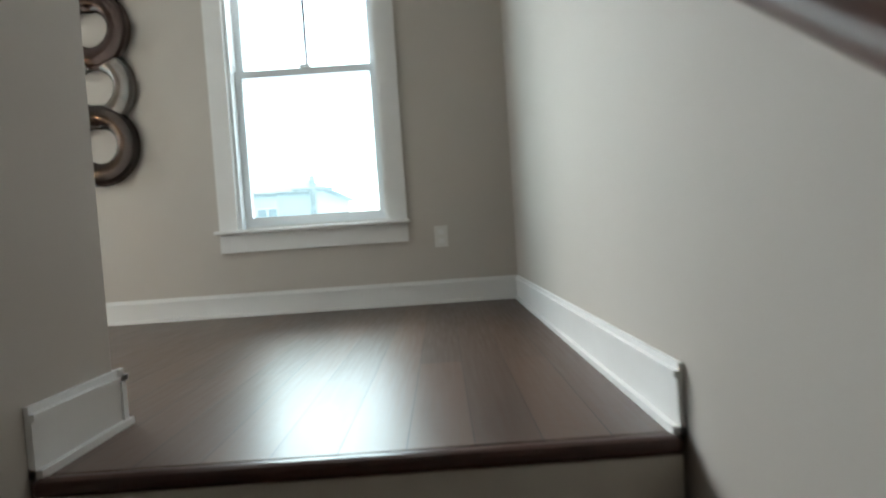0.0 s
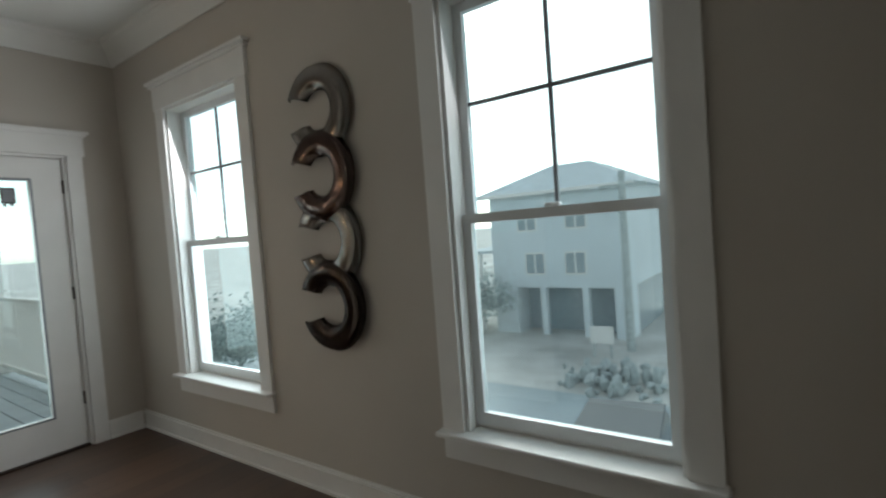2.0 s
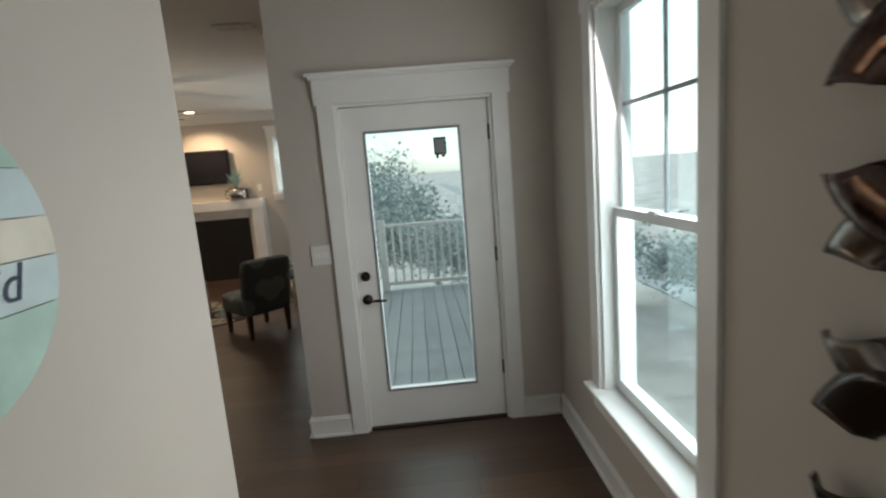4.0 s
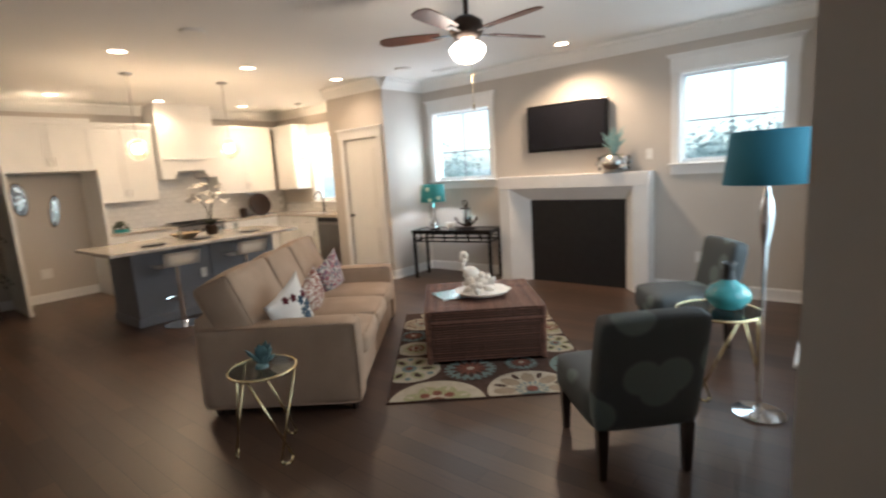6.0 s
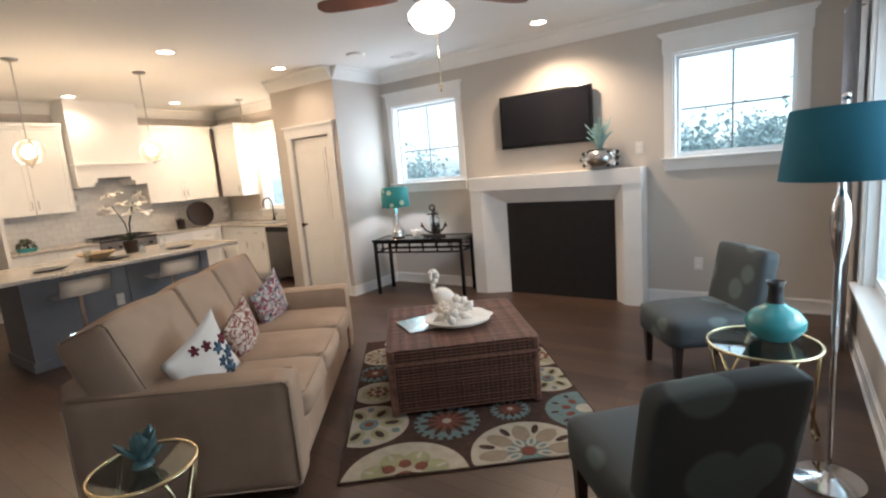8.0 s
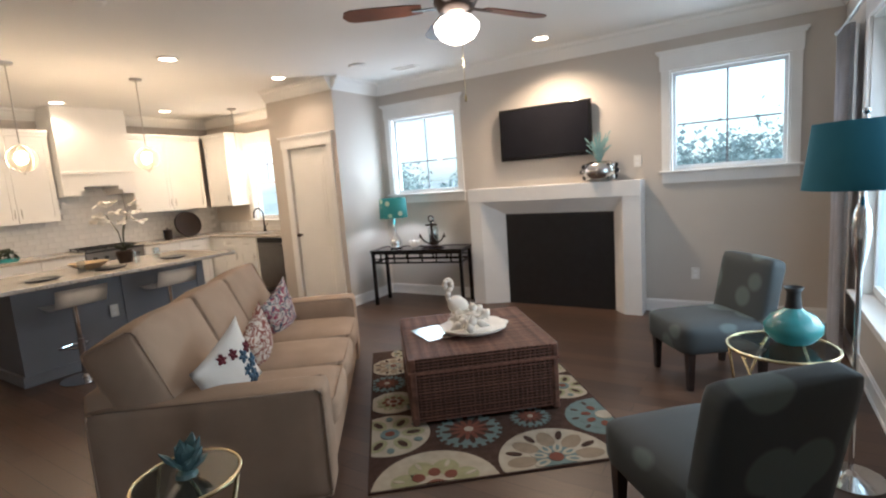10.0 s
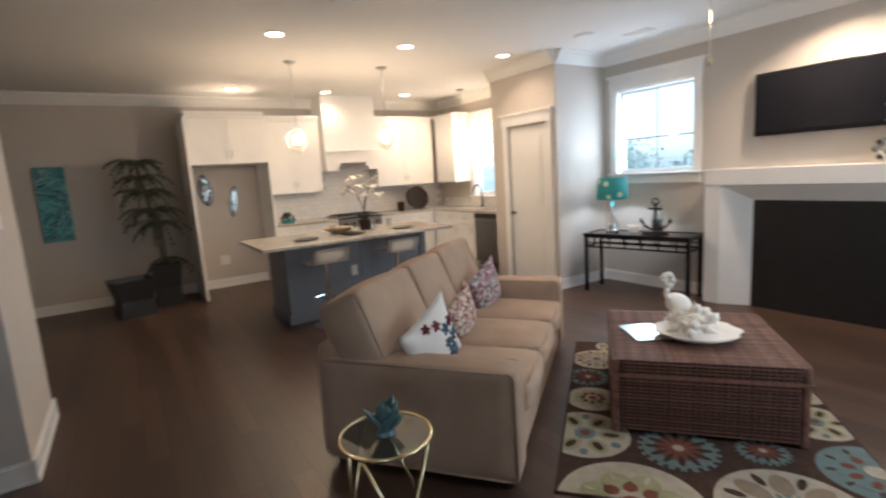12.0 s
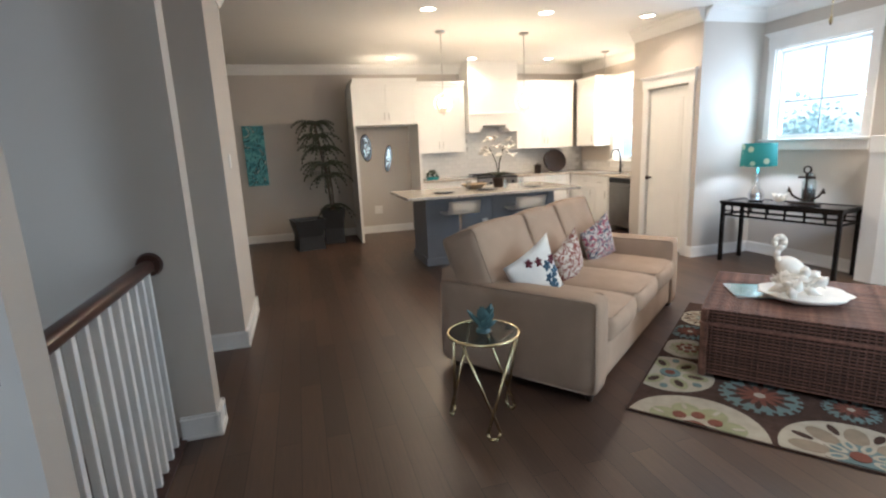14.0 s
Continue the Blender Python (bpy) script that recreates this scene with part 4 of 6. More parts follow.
def vent(x, y, rot, w=0.32, d=0.13, m=CEIL):
    e = thing("ceiling_vent", pose(x, y, H, 0, 0, rot), "white slatted ceiling air vent", "vent", "ceiling vents")
    part("rim", B((-w / 2, w / 2, -d / 2, -d / 2 + 0.02, -0.012, -0.001), (-w / 2, w / 2, d / 2 - 0.02, d / 2, -0.012, -0.001), (-w / 2, -w / 2 + 0.02, -d / 2 + 0.02, d / 2 - 0.02, -0.012, -0.001), (w / 2 - 0.02, w / 2, -d / 2 + 0.02, d / 2 - 0.02, -0.012, -0.001)), m, e)
    part("backing", B((-w / 2 + 0.02, w / 2 - 0.02, -d / 2 + 0.02, d / 2 - 0.02, -0.003, -0.001)), BLACK, e)
    for k in range(5):
        yy = -d / 2 + 0.03 + k * (d - 0.06) / 4
        part("slat", B((-w / 2 + 0.02, w / 2 - 0.02, yy - 0.006, yy + 0.002, -0.01, -0.004)), m, e)


vent(-6.1, 6.95, 0)
vent(-0.86, 1.2, 0)
vent(-2.19, 2.75, 0)
# ceiling fan
fan = thing("ceiling_fan", pose(-4.1, 4.65, -0.09), "five-blade walnut ceiling fan with lit frosted bowl", "ceiling fan")
part("downrod", lathe([(0, H + 0.089), (0.07, H + 0.089), (0.06, H + 0.04), (0.018, H + 0.02), (0.018, 2.74), (0, 2.74)], 24), BRONZE, fan)
part("motor", lathe([(0, 2.76), (0.06, 2.76), (0.12, 2.72), (0.13, 2.66), (0.1, 2.61), (0.05, 2.6), (0, 2.6)], 32), BRONZE, fan, smooth=True)
for k in range(5):
    a = Matrix.Rotation(radians(72 * k + 62), 4, "Z")
    bm = bmesh.new()
    prof = [(0.2, 0.045), (0.3, 0.06), (0.5, 0.07), (0.62, 0.068), (0.66, 0.05), (0.68, 0.0)]
    top = [bm.verts.new((x, w, 0)) for x, w in prof] + [bm.verts.new((x, -w, 0)) for x, w in reversed(prof[:-1])]
    bm.faces.new(top)
    r = bmesh.ops.extrude_face_region(bm, geom=bm.faces[:])
    bmesh.ops.translate(bm, verts=[v for v in r["geom"] if isinstance(v, bmesh.types.BMVert)], vec=(0, 0, 0.008))
    part("blade", bm, BLADE, fan, at=Matrix.Translation((0, 0, 2.64)) @ a @ Matrix.Rotation(radians(10), 4, "X"))
    bm = bmesh.new()
    box(bm, 0.09, 0.26, -0.018, 0.018, -0.006, 0.0, bevel=0.002)
    part("blade_iron", bm, BRONZE, fan, at=Matrix.Translation((0, 0, 2.64)) @ a)
part("bowl", lathe([(0.05, 2.585), (0.1, 2.57), (0.132, 2.535), (0.13, 2.505), (0.1, 2.46), (0.05, 2.435), (0, 2.43)], 32), FANGLASS, fan, "glowing frosted bowl", True)
bm = bmesh.new()
tube(bm, (0.03, 0, 2.436), (0.03, 0, 2.12), 0.002, n=5)
bmesh.ops.create_icosphere(bm, subdivisions=1, radius=0.014, matrix=Matrix.Translation((0.03, 0, 2.11)) @ Matrix.Diagonal((0.7, 0.7, 1.8, 1)))
part("pull_chain", bm, BRASS, fan)
lamp("fan_lamp", "POINT", pose(-4.1, 4.65, 2.24), 13, (1.0, 0.86, 0.68), 0.1)

# ---- living room ----
ANG = 37.7
sofa = thing("sofa", pose(-4.32, 3.52, 0, 0, 0, ANG), "taupe three-seat fabric sofa with loose cushions", "sofa")
part("base", cushion(-1.06, -0.02, 0.02, 2.08, 0.06, 0.30, 0.03, 0.0), SOFA, sofa, smooth=True)
for y0 in (0.0, 1.9):
    part("arm", cushion(-1.08, 0.0, y0, y0 + 0.2, 0.05, 0.62, 0.03, 0.008, 10), SOFA, sofa, smooth=True)
part("back_frame", cushion(-1.11, -0.9, 0.04, 2.06, 0.06, 0.70, 0.05, 0.0), SOFA, sofa, smooth=True)
for k in range(3):
    y0 = 0.2 + k * 0.567
    part("seat_cushion", cushion(-0.88, 0.015, y0 + 0.004, y0 + 0.563, 0.30, 0.47, 0.05, 0.025, 8), SOFA, sofa, smooth=True)
for y0, y1 in ((0.05, 0.766), (0.770, 1.332), (1.336, 2.05)):
    part("back_cushion", cushion(-0.15, 0.12, y0, y1, -0.26, 0.285, 0.035, 0.028, 10), SOFA, sofa, smooth=True, at=pose(-0.84, 0, 0.67, 0, -22, 0))
WELT = mat("sofa_welt_cord", (0.335, 0.24, 0.17), 0.9, vary=0.1, scale=20, bump=0.2, grain=300)


def welt_loop(parent, corners, r=0.0055, at=None):
    """A sewn cord along the edge of a cushion's side panel, with rounded corners."""
    pts = []
    n = len(corners)
    for i in range(n):
        a, b, c = Vector(corners[i - 1]), Vector(corners[i]), Vector(corners[(i + 1) % n])
        p, q = b + (a - b).normalized() * 0.035, b + (c - b).normalized() * 0.035
        pts += [p, (p + q) / 4 + b / 2, q]
    bm = bmesh.new()
    pipe(bm, pts + pts[:1], r, 6)
    part("welt", bm, WELT, parent, smooth=True, at=at)


BACK = pose(-0.84, 0, 0.67, 0, -22, 0)
for yy in (0.062, 0.755, 0.781, 1.321, 1.347, 2.038):
    welt_loop(sofa, [(-0.146, yy, -0.256), (0.116, yy, -0.256), (0.116, yy, 0.281), (-0.146, yy, 0.281)], at=BACK)
for yy in (0.008, 0.192, 1.908, 2.092):
    welt_loop(sofa, [(-1.07, yy, 0.06), (-0.01, yy, 0.06), (-0.01, yy, 0.612), (-1.07, yy, 0.612)])
for k in range(3):
    y0 = 0.2 + k * 0.567
    welt_loop(sofa, [(-0.86, y0 + 0.02, 0.458), (0.006, y0 + 0.02, 0.458), (0.006, y0 + 0.547, 0.458), (-0.86, y0 + 0.547, 0.458)], 0.004)
for lx, ly in ((-1.0, 0.06), (-0.06, 0.06), (-1.0, 2.04), (-0.06, 2.04)):
    part("leg", lathe([(0, 0), (0.022, 0), (0.03, 0.06), (0, 0.06)], 12), LEG, sofa, at=Matrix.Translation((lx, ly, 0)))


def throw_pillow(y, x, s, m, label, tilt, turn):
    p = thing("throw_pillow", sofa.matrix_world @ pose(x - 0.12, y, 0.47 + s * 0.70, 0, tilt - 6, turn), label, "pillow", "throw pillows on the sofa")
    part("cover", pillow_mesh(s, 0.075), m, p, smooth=True)
    return p


p3 = throw_pillow(0.33, -0.41, 0.215, PILC, "white throw pillow with navy and wine embroidery", -18, 72)
for k, (px, pz, r, mm) in enumerate(((0.08, -0.09, 0.05, PILD), (0.12, -0.02, 0.045, PILD), (0.05, -0.02, 0.035, PILD), (0.13, 0.07, 0.035, PILR), (0.07, 0.06, 0.04, PILD), (0.02, 0.12, 0.032, PILR), (-0.05, 0.15, 0.03, PILR), (0.11, -0.14, 0.03, PILD))):
    bm = bmesh.new()
    for q in range(5):
        a = q * 1.257 + k
        bmesh.ops.create_icosphere(bm, subdivisions=1, radius=1, matrix=Matrix.Translation((px + 0.5 * r * math.cos(a), 0, pz + 0.5 * r * math.sin(a))) @ Matrix.Rotation(-a, 4, "Y") @ Matrix.Diagonal((0.55 * r, 0.012, 0.3 * r, 1)))
    for v in bm.verts:
        u, w = v.co.x / 0.215, v.co.z / 0.215
        v.co.y -= 0.075 * max(0.0, (1 - u * u) * (1 - w * w)) ** 0.6
    part("embroidery", bm, mm, p3)
throw_pillow(0.93, -0.42, 0.185, PILB, "rust and cream scroll print throw pillow", -20, 84)
throw_pillow(1.62, -0.43, 0.205, PILA, "navy and magenta floral print throw pillow", -16, 74)

# rug with medallions
rug = thing("area_rug", pose(-4.24, 3.66, 0, 0, 0, 39), "brown area rug with cream, teal and olive medallions", "rug")
RW, RL = 1.52, 2.12
part("woven_base", B((0, RW, 0, RL, 0, 0.010), bevel=0.003), RUGB, rug)


def medallion(cx, cy, r, layers, near):
    """Discs of carved pile, clipped to the rug's edges, with a ring of petals."""
    def disc(bm, x, y, rx, ry, z0, z1, turn=0.0, n=40):
        pts = []
        for i in range(n):
            a = 2 * math.pi * i / n
            u, w = rx * math.cos(a), ry * math.sin(a)
            px, py = x + u * math.cos(turn) - w * math.sin(turn), y + u * math.sin(turn) + w * math.cos(turn)
            pts.append((min(max(px, 0.012), RW - 0.012), min(max(py, 0.012), RL - 0.012)))
        if len({(round(p[0], 4), round(p[1], 4)) for p in pts}) < 4:
            return
        lo, hi = [bm.verts.new((*p, z0)) for p in pts], [bm.verts.new((*p, z1)) for p in pts]
        bm.faces.new(hi)
        for i in range(n):
            bm.faces.new((lo[i], lo[(i + 1) % n], hi[(i + 1) % n], hi[i]))
    for k, layer in enumerate(layers):
        z = 0.0115 + 0.0012 * k
        bm = bmesh.new()
        if len(layer) == 2:
            disc(bm, cx, cy, r * layer[0], r * layer[0], 0.009, z)
            part("medallion", bm, layer[1], rug)
            continue
        n, rr, lx, ly, ph, m = layer
        for i in range(n):
            a = 2 * math.pi * (i + ph) / n
            px, py = cx + rr * r * math.cos(a), cy + rr * r * math.sin(a)
            if 0.02 < px < RW - 0.02 and 0.02 < py < RL - 0.02:
                disc(bm, px, py, lx * r, ly * r, 0.010, z, a, 16)
                if near:
                    part("petal", bm, m, rug)
                    bm = bmesh.new()
        if bm.verts:
            tagged(part("petals", bm, m, rug), kind="stuff")
        else:
            bm.free()


# four designs: scalloped olive, open flower, dark star, leaf wheel
OLIVE = [(1, RUGC), (8, 0.5, 0.24, 0.22, 0.5, RUGG), (0.48, RUGG), (8, 0.62, 0.10, 0.035, 0.5, RUGC), (0.30, RUGC), (8, 0.36, 0.11, 0.10, 0.0, RUGR), (0.16, RUGR)]
FLOWER = [(1, RUGC), (8, 0.60, 0.27, 0.16, 0.0, RUGTAN), (8, 0.74, 0.15, 0.06, 0.5, RUGB), (0.36, RUGT), (8, 0.30, 0.15, 0.085, 0.5, RUGC), (8, 0.30, 0.08, 0.035, 0.5, RUGT), (0.13, RUGR)]
STAR = [(1, RUGT), (22, 0.94, 0.08, 0.07, 0.0, RUGB), (0.88, RUGT), (12, 0.54, 0.28, 0.085, 0.0, RUGB), (12, 0.36, 0.24, 0.07, 0.5, RUGR), (0.14, RUGC)]
WHEEL = [(1, RUGC), (6, 0.58, 0.30, 0.19, 0.0, RUGG), (6, 0.58, 0.18, 0.09, 0.0, RUGB), (6, 0.78, 0.11, 0.09, 0.5, RUGT), (0.24, RUGT), (0.12, RUGR)]
SPOTS = [(1, RUGT), (0.72, RUGT), (10, 0.78, 0.10, 0.045, 0.0, RUGB), (8, 0.46, 0.13, 0.09, 0.5, RUGR), (0.22, RUGC)]
for cx, cy, r, design in ((0.35, -0.02, 0.335, OLIVE), (1.02, 0.08, 0.315, FLOWER), (0.61, 0.50, 0.205, STAR), (0.125, 0.567, 0.25, WHEEL), (1.47, 0.46, 0.24, SPOTS),
                          (0.16, 1.02, 0.17, OLIVE), (0.12, 1.36, 0.15, STAR), (0.18, 1.72, 0.19, FLOWER), (0.30, 2.02, 0.13, WHEEL), (1.02, 0.56, 0.13, STAR), (1.38, 0.94, 0.20, WHEEL),
                          (1.42, 1.36, 0.19, OLIVE), (1.36, 1.80, 0.22, FLOWER), (0.72, 1.94, 0.22, SPOTS), (0.36, 0.95, 0.12, SPOTS)):
    medallion(cx, cy, r, design, cy < 0.6 and r > 0.2)

# wicker trunk table: a dark core wound with flat strands
tw, tl, th = 0.97, 0.98, 0.44
trunk = thing("wicker_trunk", pose(-4.345, 4.99, 0.018, 0, 0, 39.5), "brown woven wicker trunk used as coffee table", "coffee table")
part("core", B((-tw / 2 + 0.01, tw / 2 - 0.01, -tl / 2 + 0.01, tl / 2 - 0.01, 0.02, th - 0.01)), WICKERD, trunk)
for lx in (-1, 1):
    for ly in (-1, 1):
        part("corner_post", B((lx * (tw / 2 - 0.045), lx * tw / 2, ly * (tl / 2 - 0.045), ly * tl / 2, 0.0, th), bevel=0.01), WICKER, trunk)
strand = mesh("strand", B((-0.5, 0.5, -0.004, 0.004, -0.0045, 0.0045), bevel=0.002), WICKER)
nrow = 20
for k in range(nrow):
    z = 0.03 + k * (th - 0.05) / (nrow - 1)
    o = 0.001 if k % 2 else -0.001
    for m in (Matrix.Translation((0, -tl / 2 + 0.001 + o, z)) @ Matrix.Diagonal((tw - 0.09, 1, 1, 1)), Matrix.Translation((0, tl / 2 - 0.001 + o, z)) @ Matrix.Diagonal((tw - 0.09, 1, 1, 1)),
              Matrix.Translation((-tw / 2 + 0.001 + o, 0, z)) @ Matrix.Rotation(radians(90), 4, "Z") @ Matrix.Diagonal((tl - 0.09, 1, 1, 1)), Matrix.Translation((tw / 2 - 0.001 + o, 0, z)) @ Matrix.Rotation(radians(90), 4, "Z") @ Matrix.Diagonal((tl - 0.09, 1, 1, 1))):
        part("strand", strand, None, trunk, at=m)
for k in range(56):
    y = -tl / 2 + 0.01 + k * (tl - 0.02) / 55
    part("strand", strand, None, trunk, at=Matrix.Translation((0, y, th - 0.004 + (0.0015 if k % 2 else 0))) @ Matrix.Diagonal((tw, 1.3, 1, 1)))
bm = bmesh.new()
for k in range(30):
    x = -tw / 2 + 0.03 + k * (tw - 0.06) / 29
    for s in (-1, 1):
        box(bm, x - 0.003, x + 0.003, s * (tl / 2) - 0.004, s * (tl / 2) + 0.004, 0.03, th)
    y = -tl / 2 + 0.03 + k * (tl - 0.06) / 29
    for s in (-1, 1):
        box(bm, s * (tw / 2) - 0.004, s * (tw / 2) + 0.004, y - 0.004, y + 0.004, 0.03, th)
tagged(part("stake_weave", bm, WICKER, trunk), kind="stuff")
part("lid_rim", B((-tw / 2 - 0.008, tw / 2 + 0.008, -tl / 2 - 0.008, -tl / 2 + 0.02, th - 0.10, th - 0.085), (-tw / 2 - 0.008, tw / 2 + 0.008, tl / 2 - 0.02, tl / 2 + 0.008, th - 0.10, th - 0.085),
                  (-tw / 2 - 0.008, -tw / 2 + 0.02, -tl / 2 + 0.02, tl / 2 - 0.02, th - 0.10, th - 0.085), (tw / 2 - 0.02, tw / 2 + 0.008, -tl / 2 + 0.02, tl / 2 - 0.02, th - 0.10, th - 0.085)), WICKER, trunk)
tm = trunk.matrix_world
# shell dish with a flamingo figure
dish = thing("shell_dish", tm @ pose(0.02, -0.08, th + 0.004) @ Matrix.Scale(1.15, 4), "scalloped dish heaped with white shells and starfish", "dish")
n = 48
bm = bmesh.new()
rings = []
for r, z in ((0.0, 0.0), (0.1, 0.0), (0.17, 0.02), (0.21, 0.045), (0.205, 0.05), (0.16, 0.03), (0.0, 0.015)):
    rings.append([bm.verts.new(((r * (1 + (0.05 * math.cos(9 * 2 * math.pi * i / n) if r > 0.15 else 0)) + 1e-4) * math.cos(2 * math.pi * i / n), (r + 1e-4) * math.sin(2 * math.pi * i / n) * 0.9, z)) for i in range(n)])
for a, b in zip(rings, rings[1:]):
    for i in range(n):
        bm.faces.new((a[i], a[(i + 1) % n], b[(i + 1) % n], b[i]))
part("dish", bm, SHELL, dish, smooth=True)
rnd = random.Random(11)
for k in range(34):
    a, r = rnd.uniform(0, 6.28), rnd.uniform(0.0, 0.16)
    z = 0.045 + 0.085 * (1 - r / 0.17) + rnd.uniform(0, 0.02)
    m = pose(r * math.cos(a), r * math.sin(a), z, rnd.uniform(-60, 60), rnd.uniform(-60, 60), rnd.uniform(0, 360))
    bm = bmesh.new()
    if k % 2:
        top, c = [], rnd.uniform(0.045, 0.07)
        for i in range(10):
            rr = c if i % 2 == 0 else c * 0.4
            top.append(bm.verts.new((rr * math.cos(i * math.pi / 5), rr * math.sin(i * math.pi / 5), 0)))
        u, d = bm.verts.new((0, 0, 0.014)), bm.verts.new((0, 0, -0.012))
        for i in range(10):
            bm.faces.new((top[i], top[(i + 1) % 10], u))
            bm.faces.new((top[(i + 1) % 10], top[i], d))
        part("starfish", bm, SHELL, dish, at=m)
    else:
        lathe([(0.002, -0.04), (0.012, -0.02), (0.02, 0.0), (0.026, 0.015), (0.02, 0.03), (0.012, 0.036), (0.008, 0.045), (0.0, 0.05)], 10, bm)
        part("shell", bm, SHELL, dish, smooth=True, at=m)
flam = thing("bird_figurine", tm @ pose(-0.06, 0.12, th + 0.004, 0, 0, 30), "white ceramic flamingo figurine with curled neck", "figurine")
bm = bmesh.new()
tube(bm, (0, 0, 0), (0, 0, 0.1), 0.05, 0.03, 16)
bmesh.ops.create_uvsphere(bm, u_segments=20, v_segments=12, radius=1, matrix=Matrix.Translation((0.01, 0, 0.15)) @ Matrix.Rotation(radians(35), 4, "Y") @ Matrix.Diagonal((0.10, 0.06, 0.07, 1)))
pipe(bm, [(-0.06, 0, 0.19), (-0.085, 0, 0.23), (-0.075, 0, 0.27), (-0.045, 0, 0.30), (-0.04, 0, 0.335), (-0.06, 0, 0.36), (-0.09, 0, 0.36), (-0.105, 0, 0.335), (-0.10, 0, 0.31)], 0.017, 10)
part("figure", bm, SHELL, flam, smooth=True)
mag = thing("magazine", tm @ pose(-0.27, -0.02, th + 0.0045, 0, 0, 20), "glossy silver-covered booklet on the trunk", "book")
part("pages", B((-0.11, 0.11, -0.15, 0.15, 0, 0.008), bevel=0.002), WHITEP, mag)
part("cover", B((-0.112, 0.112, -0.152, 0.152, 0.008, 0.0095)), FOILS, mag, "silvery cover")


def slipper_chair(m, label):
    """Faces -x; the front edge at x=0, the back at x=0.62."""
    e = thing("slipper_chair", m, label, "chair", "grey slipper chairs")
    part("seat", cushion(0.0, 0.6, -0.265, 0.265, 0.25, 0.46, 0.05, 0.02, 8), CHAIRF, e, smooth=True)
    bm = cushion(0.0, 0.12, -0.262, 0.262, 0.0, 0.60, 0.032, 0.010, 10)
    part("backrest", bm, CHAIRF, e, smooth=True, at=pose(0.49, 0, 0.28, 0, 11, 0))
    for lx in (0.06, 0.55):
        for ly in (-0.22, 0.22):
            b2 = bmesh.new()
            bmesh.ops.create_cone(b2, cap_ends=True, segments=4, radius1=0.024, radius2=0.038, depth=0.27, matrix=Matrix.Translation((lx + (0.03 if lx > 0.3 else 0), ly, 0.135)) @ Matrix.Rotation(radians(45), 4, "Z"))
            part("leg", b2, LEG, e)
    return e


slipper_chair(pose(-3.13, 5.68, 0, 0, 0, 36), "grey dotted fabric slipper chair near the fireplace")
slipper_chair(pose(-2.98, 4.24, 0, 0, 0, -46), "grey dotted fabric slipper chair on the rug's edge")


def round_side_table(x, y, r, h, label, gl, turn=25, spread=42):
    e = thing("side_table", pose(x, y, 0), label, "side table", "round glass side tables")
    bm = bmesh.new()
    torus(bm, r, 0.009, Matrix.Translation((0, 0, h - 0.006)), 44, 8)
    part("rim", bm, BRASS, e, smooth=True)
    t = part("glass_top", lathe([(0, h - 0.008), (r - 0.004, h - 0.008), (r - 0.004, h), (0, h)], 40), gl, e)
    t.visible_shadow = False
    for k in range(3):
        a = radians(120 * k + turn)
        d = radians(spread)
        p0, p1 = Vector((r * 0.97 * math.cos(a - d), r * 0.97 * math.sin(a - d), h - 0.01)), Vector((r * 0.97 * math.cos(a + d), r * 0.97 * math.sin(a + d), h - 0.01))
        f = Vector((r * 1.04 * math.cos(a), r * 1.04 * math.sin(a), 0.008))
        tang = Vector((-math.sin(a), math.cos(a), 0)) * 0.035
        bm = bmesh.new()
        pipe(bm, [p0, f + tang + Vector((0, 0, 0.04)), f + tang * 0.5 + Vector((0, 0, 0.008)), f - tang * 0.5 + Vector((0, 0, 0.008)), f - tang + Vector((0, 0, 0.04)), p1], 0.008)
        part("leg", bm, BRASS, e, smooth=True)
    return e


SMOKE = glass("smoked_glass", (0.55, 0.6, 0.6), 0.02, 0.14)
round_side_table(-4.39, 2.88, 0.185, 0.53, "small round glass side table with gold legs", SMOKE, -8, 50)
round_side_table(-2.47, 5.02, 0.25, 0.55, "round glass side table with gold legs", SMOKE)
crl = thing("teal_ornament", pose(-4.39, 2.88, 0.532), "small teal glass coral ornament on the side table", "ornament")
rnd = random.Random(3)
TGL = mat("teal_glass", (0.085, 0.16, 0.165), 0.25, vary=0.2, bump=0)
for k in range(16):
    a, l, o = k * 2.4, rnd.uniform(0.05, 0.13), rnd.uniform(0.015, 0.085)
    bm = bmesh.new()
    d = Vector((o * math.cos(a), o * math.sin(a), l))
    bmesh.ops.create_icosphere(bm, subdivisions=1, radius=1, matrix=Matrix.Translation(d * 0.55 + Vector((0, 0, 0.012))) @ d.to_track_quat("Z", "Y").to_matrix().to_4x4() @ Matrix.Diagonal((0.03, 0.014, d.length * 0.55, 1)))
    part("coral_leaf", bm, TGL, crl)
part("foot", lathe([(0, 0), (0.04, 0), (0.035, 0.015), (0.012, 0.03), (0, 0.03)], 16), TGL, crl)
vase = thing("vase", pose(-2.42, 5.06, 0.552), "teal glazed round vase with dark narrow neck", "vase")
part("body", lathe([(0, 0), (0.06, 0), (0.1, 0.025), (0.135, 0.075), (0.135, 0.115), (0.1, 0.16), (0.055, 0.185), (0.04, 0.2)], 36), TEAL, vase, smooth=True)
part("neck", lathe([(0.041, 0.195), (0.034, 0.24), (0.032, 0.28), (0.045, 0.31), (0.04, 0.31), (0.028, 0.28), (0.028, 0.2)], 28), BLACK, vase, "glossy near-black neck", True)

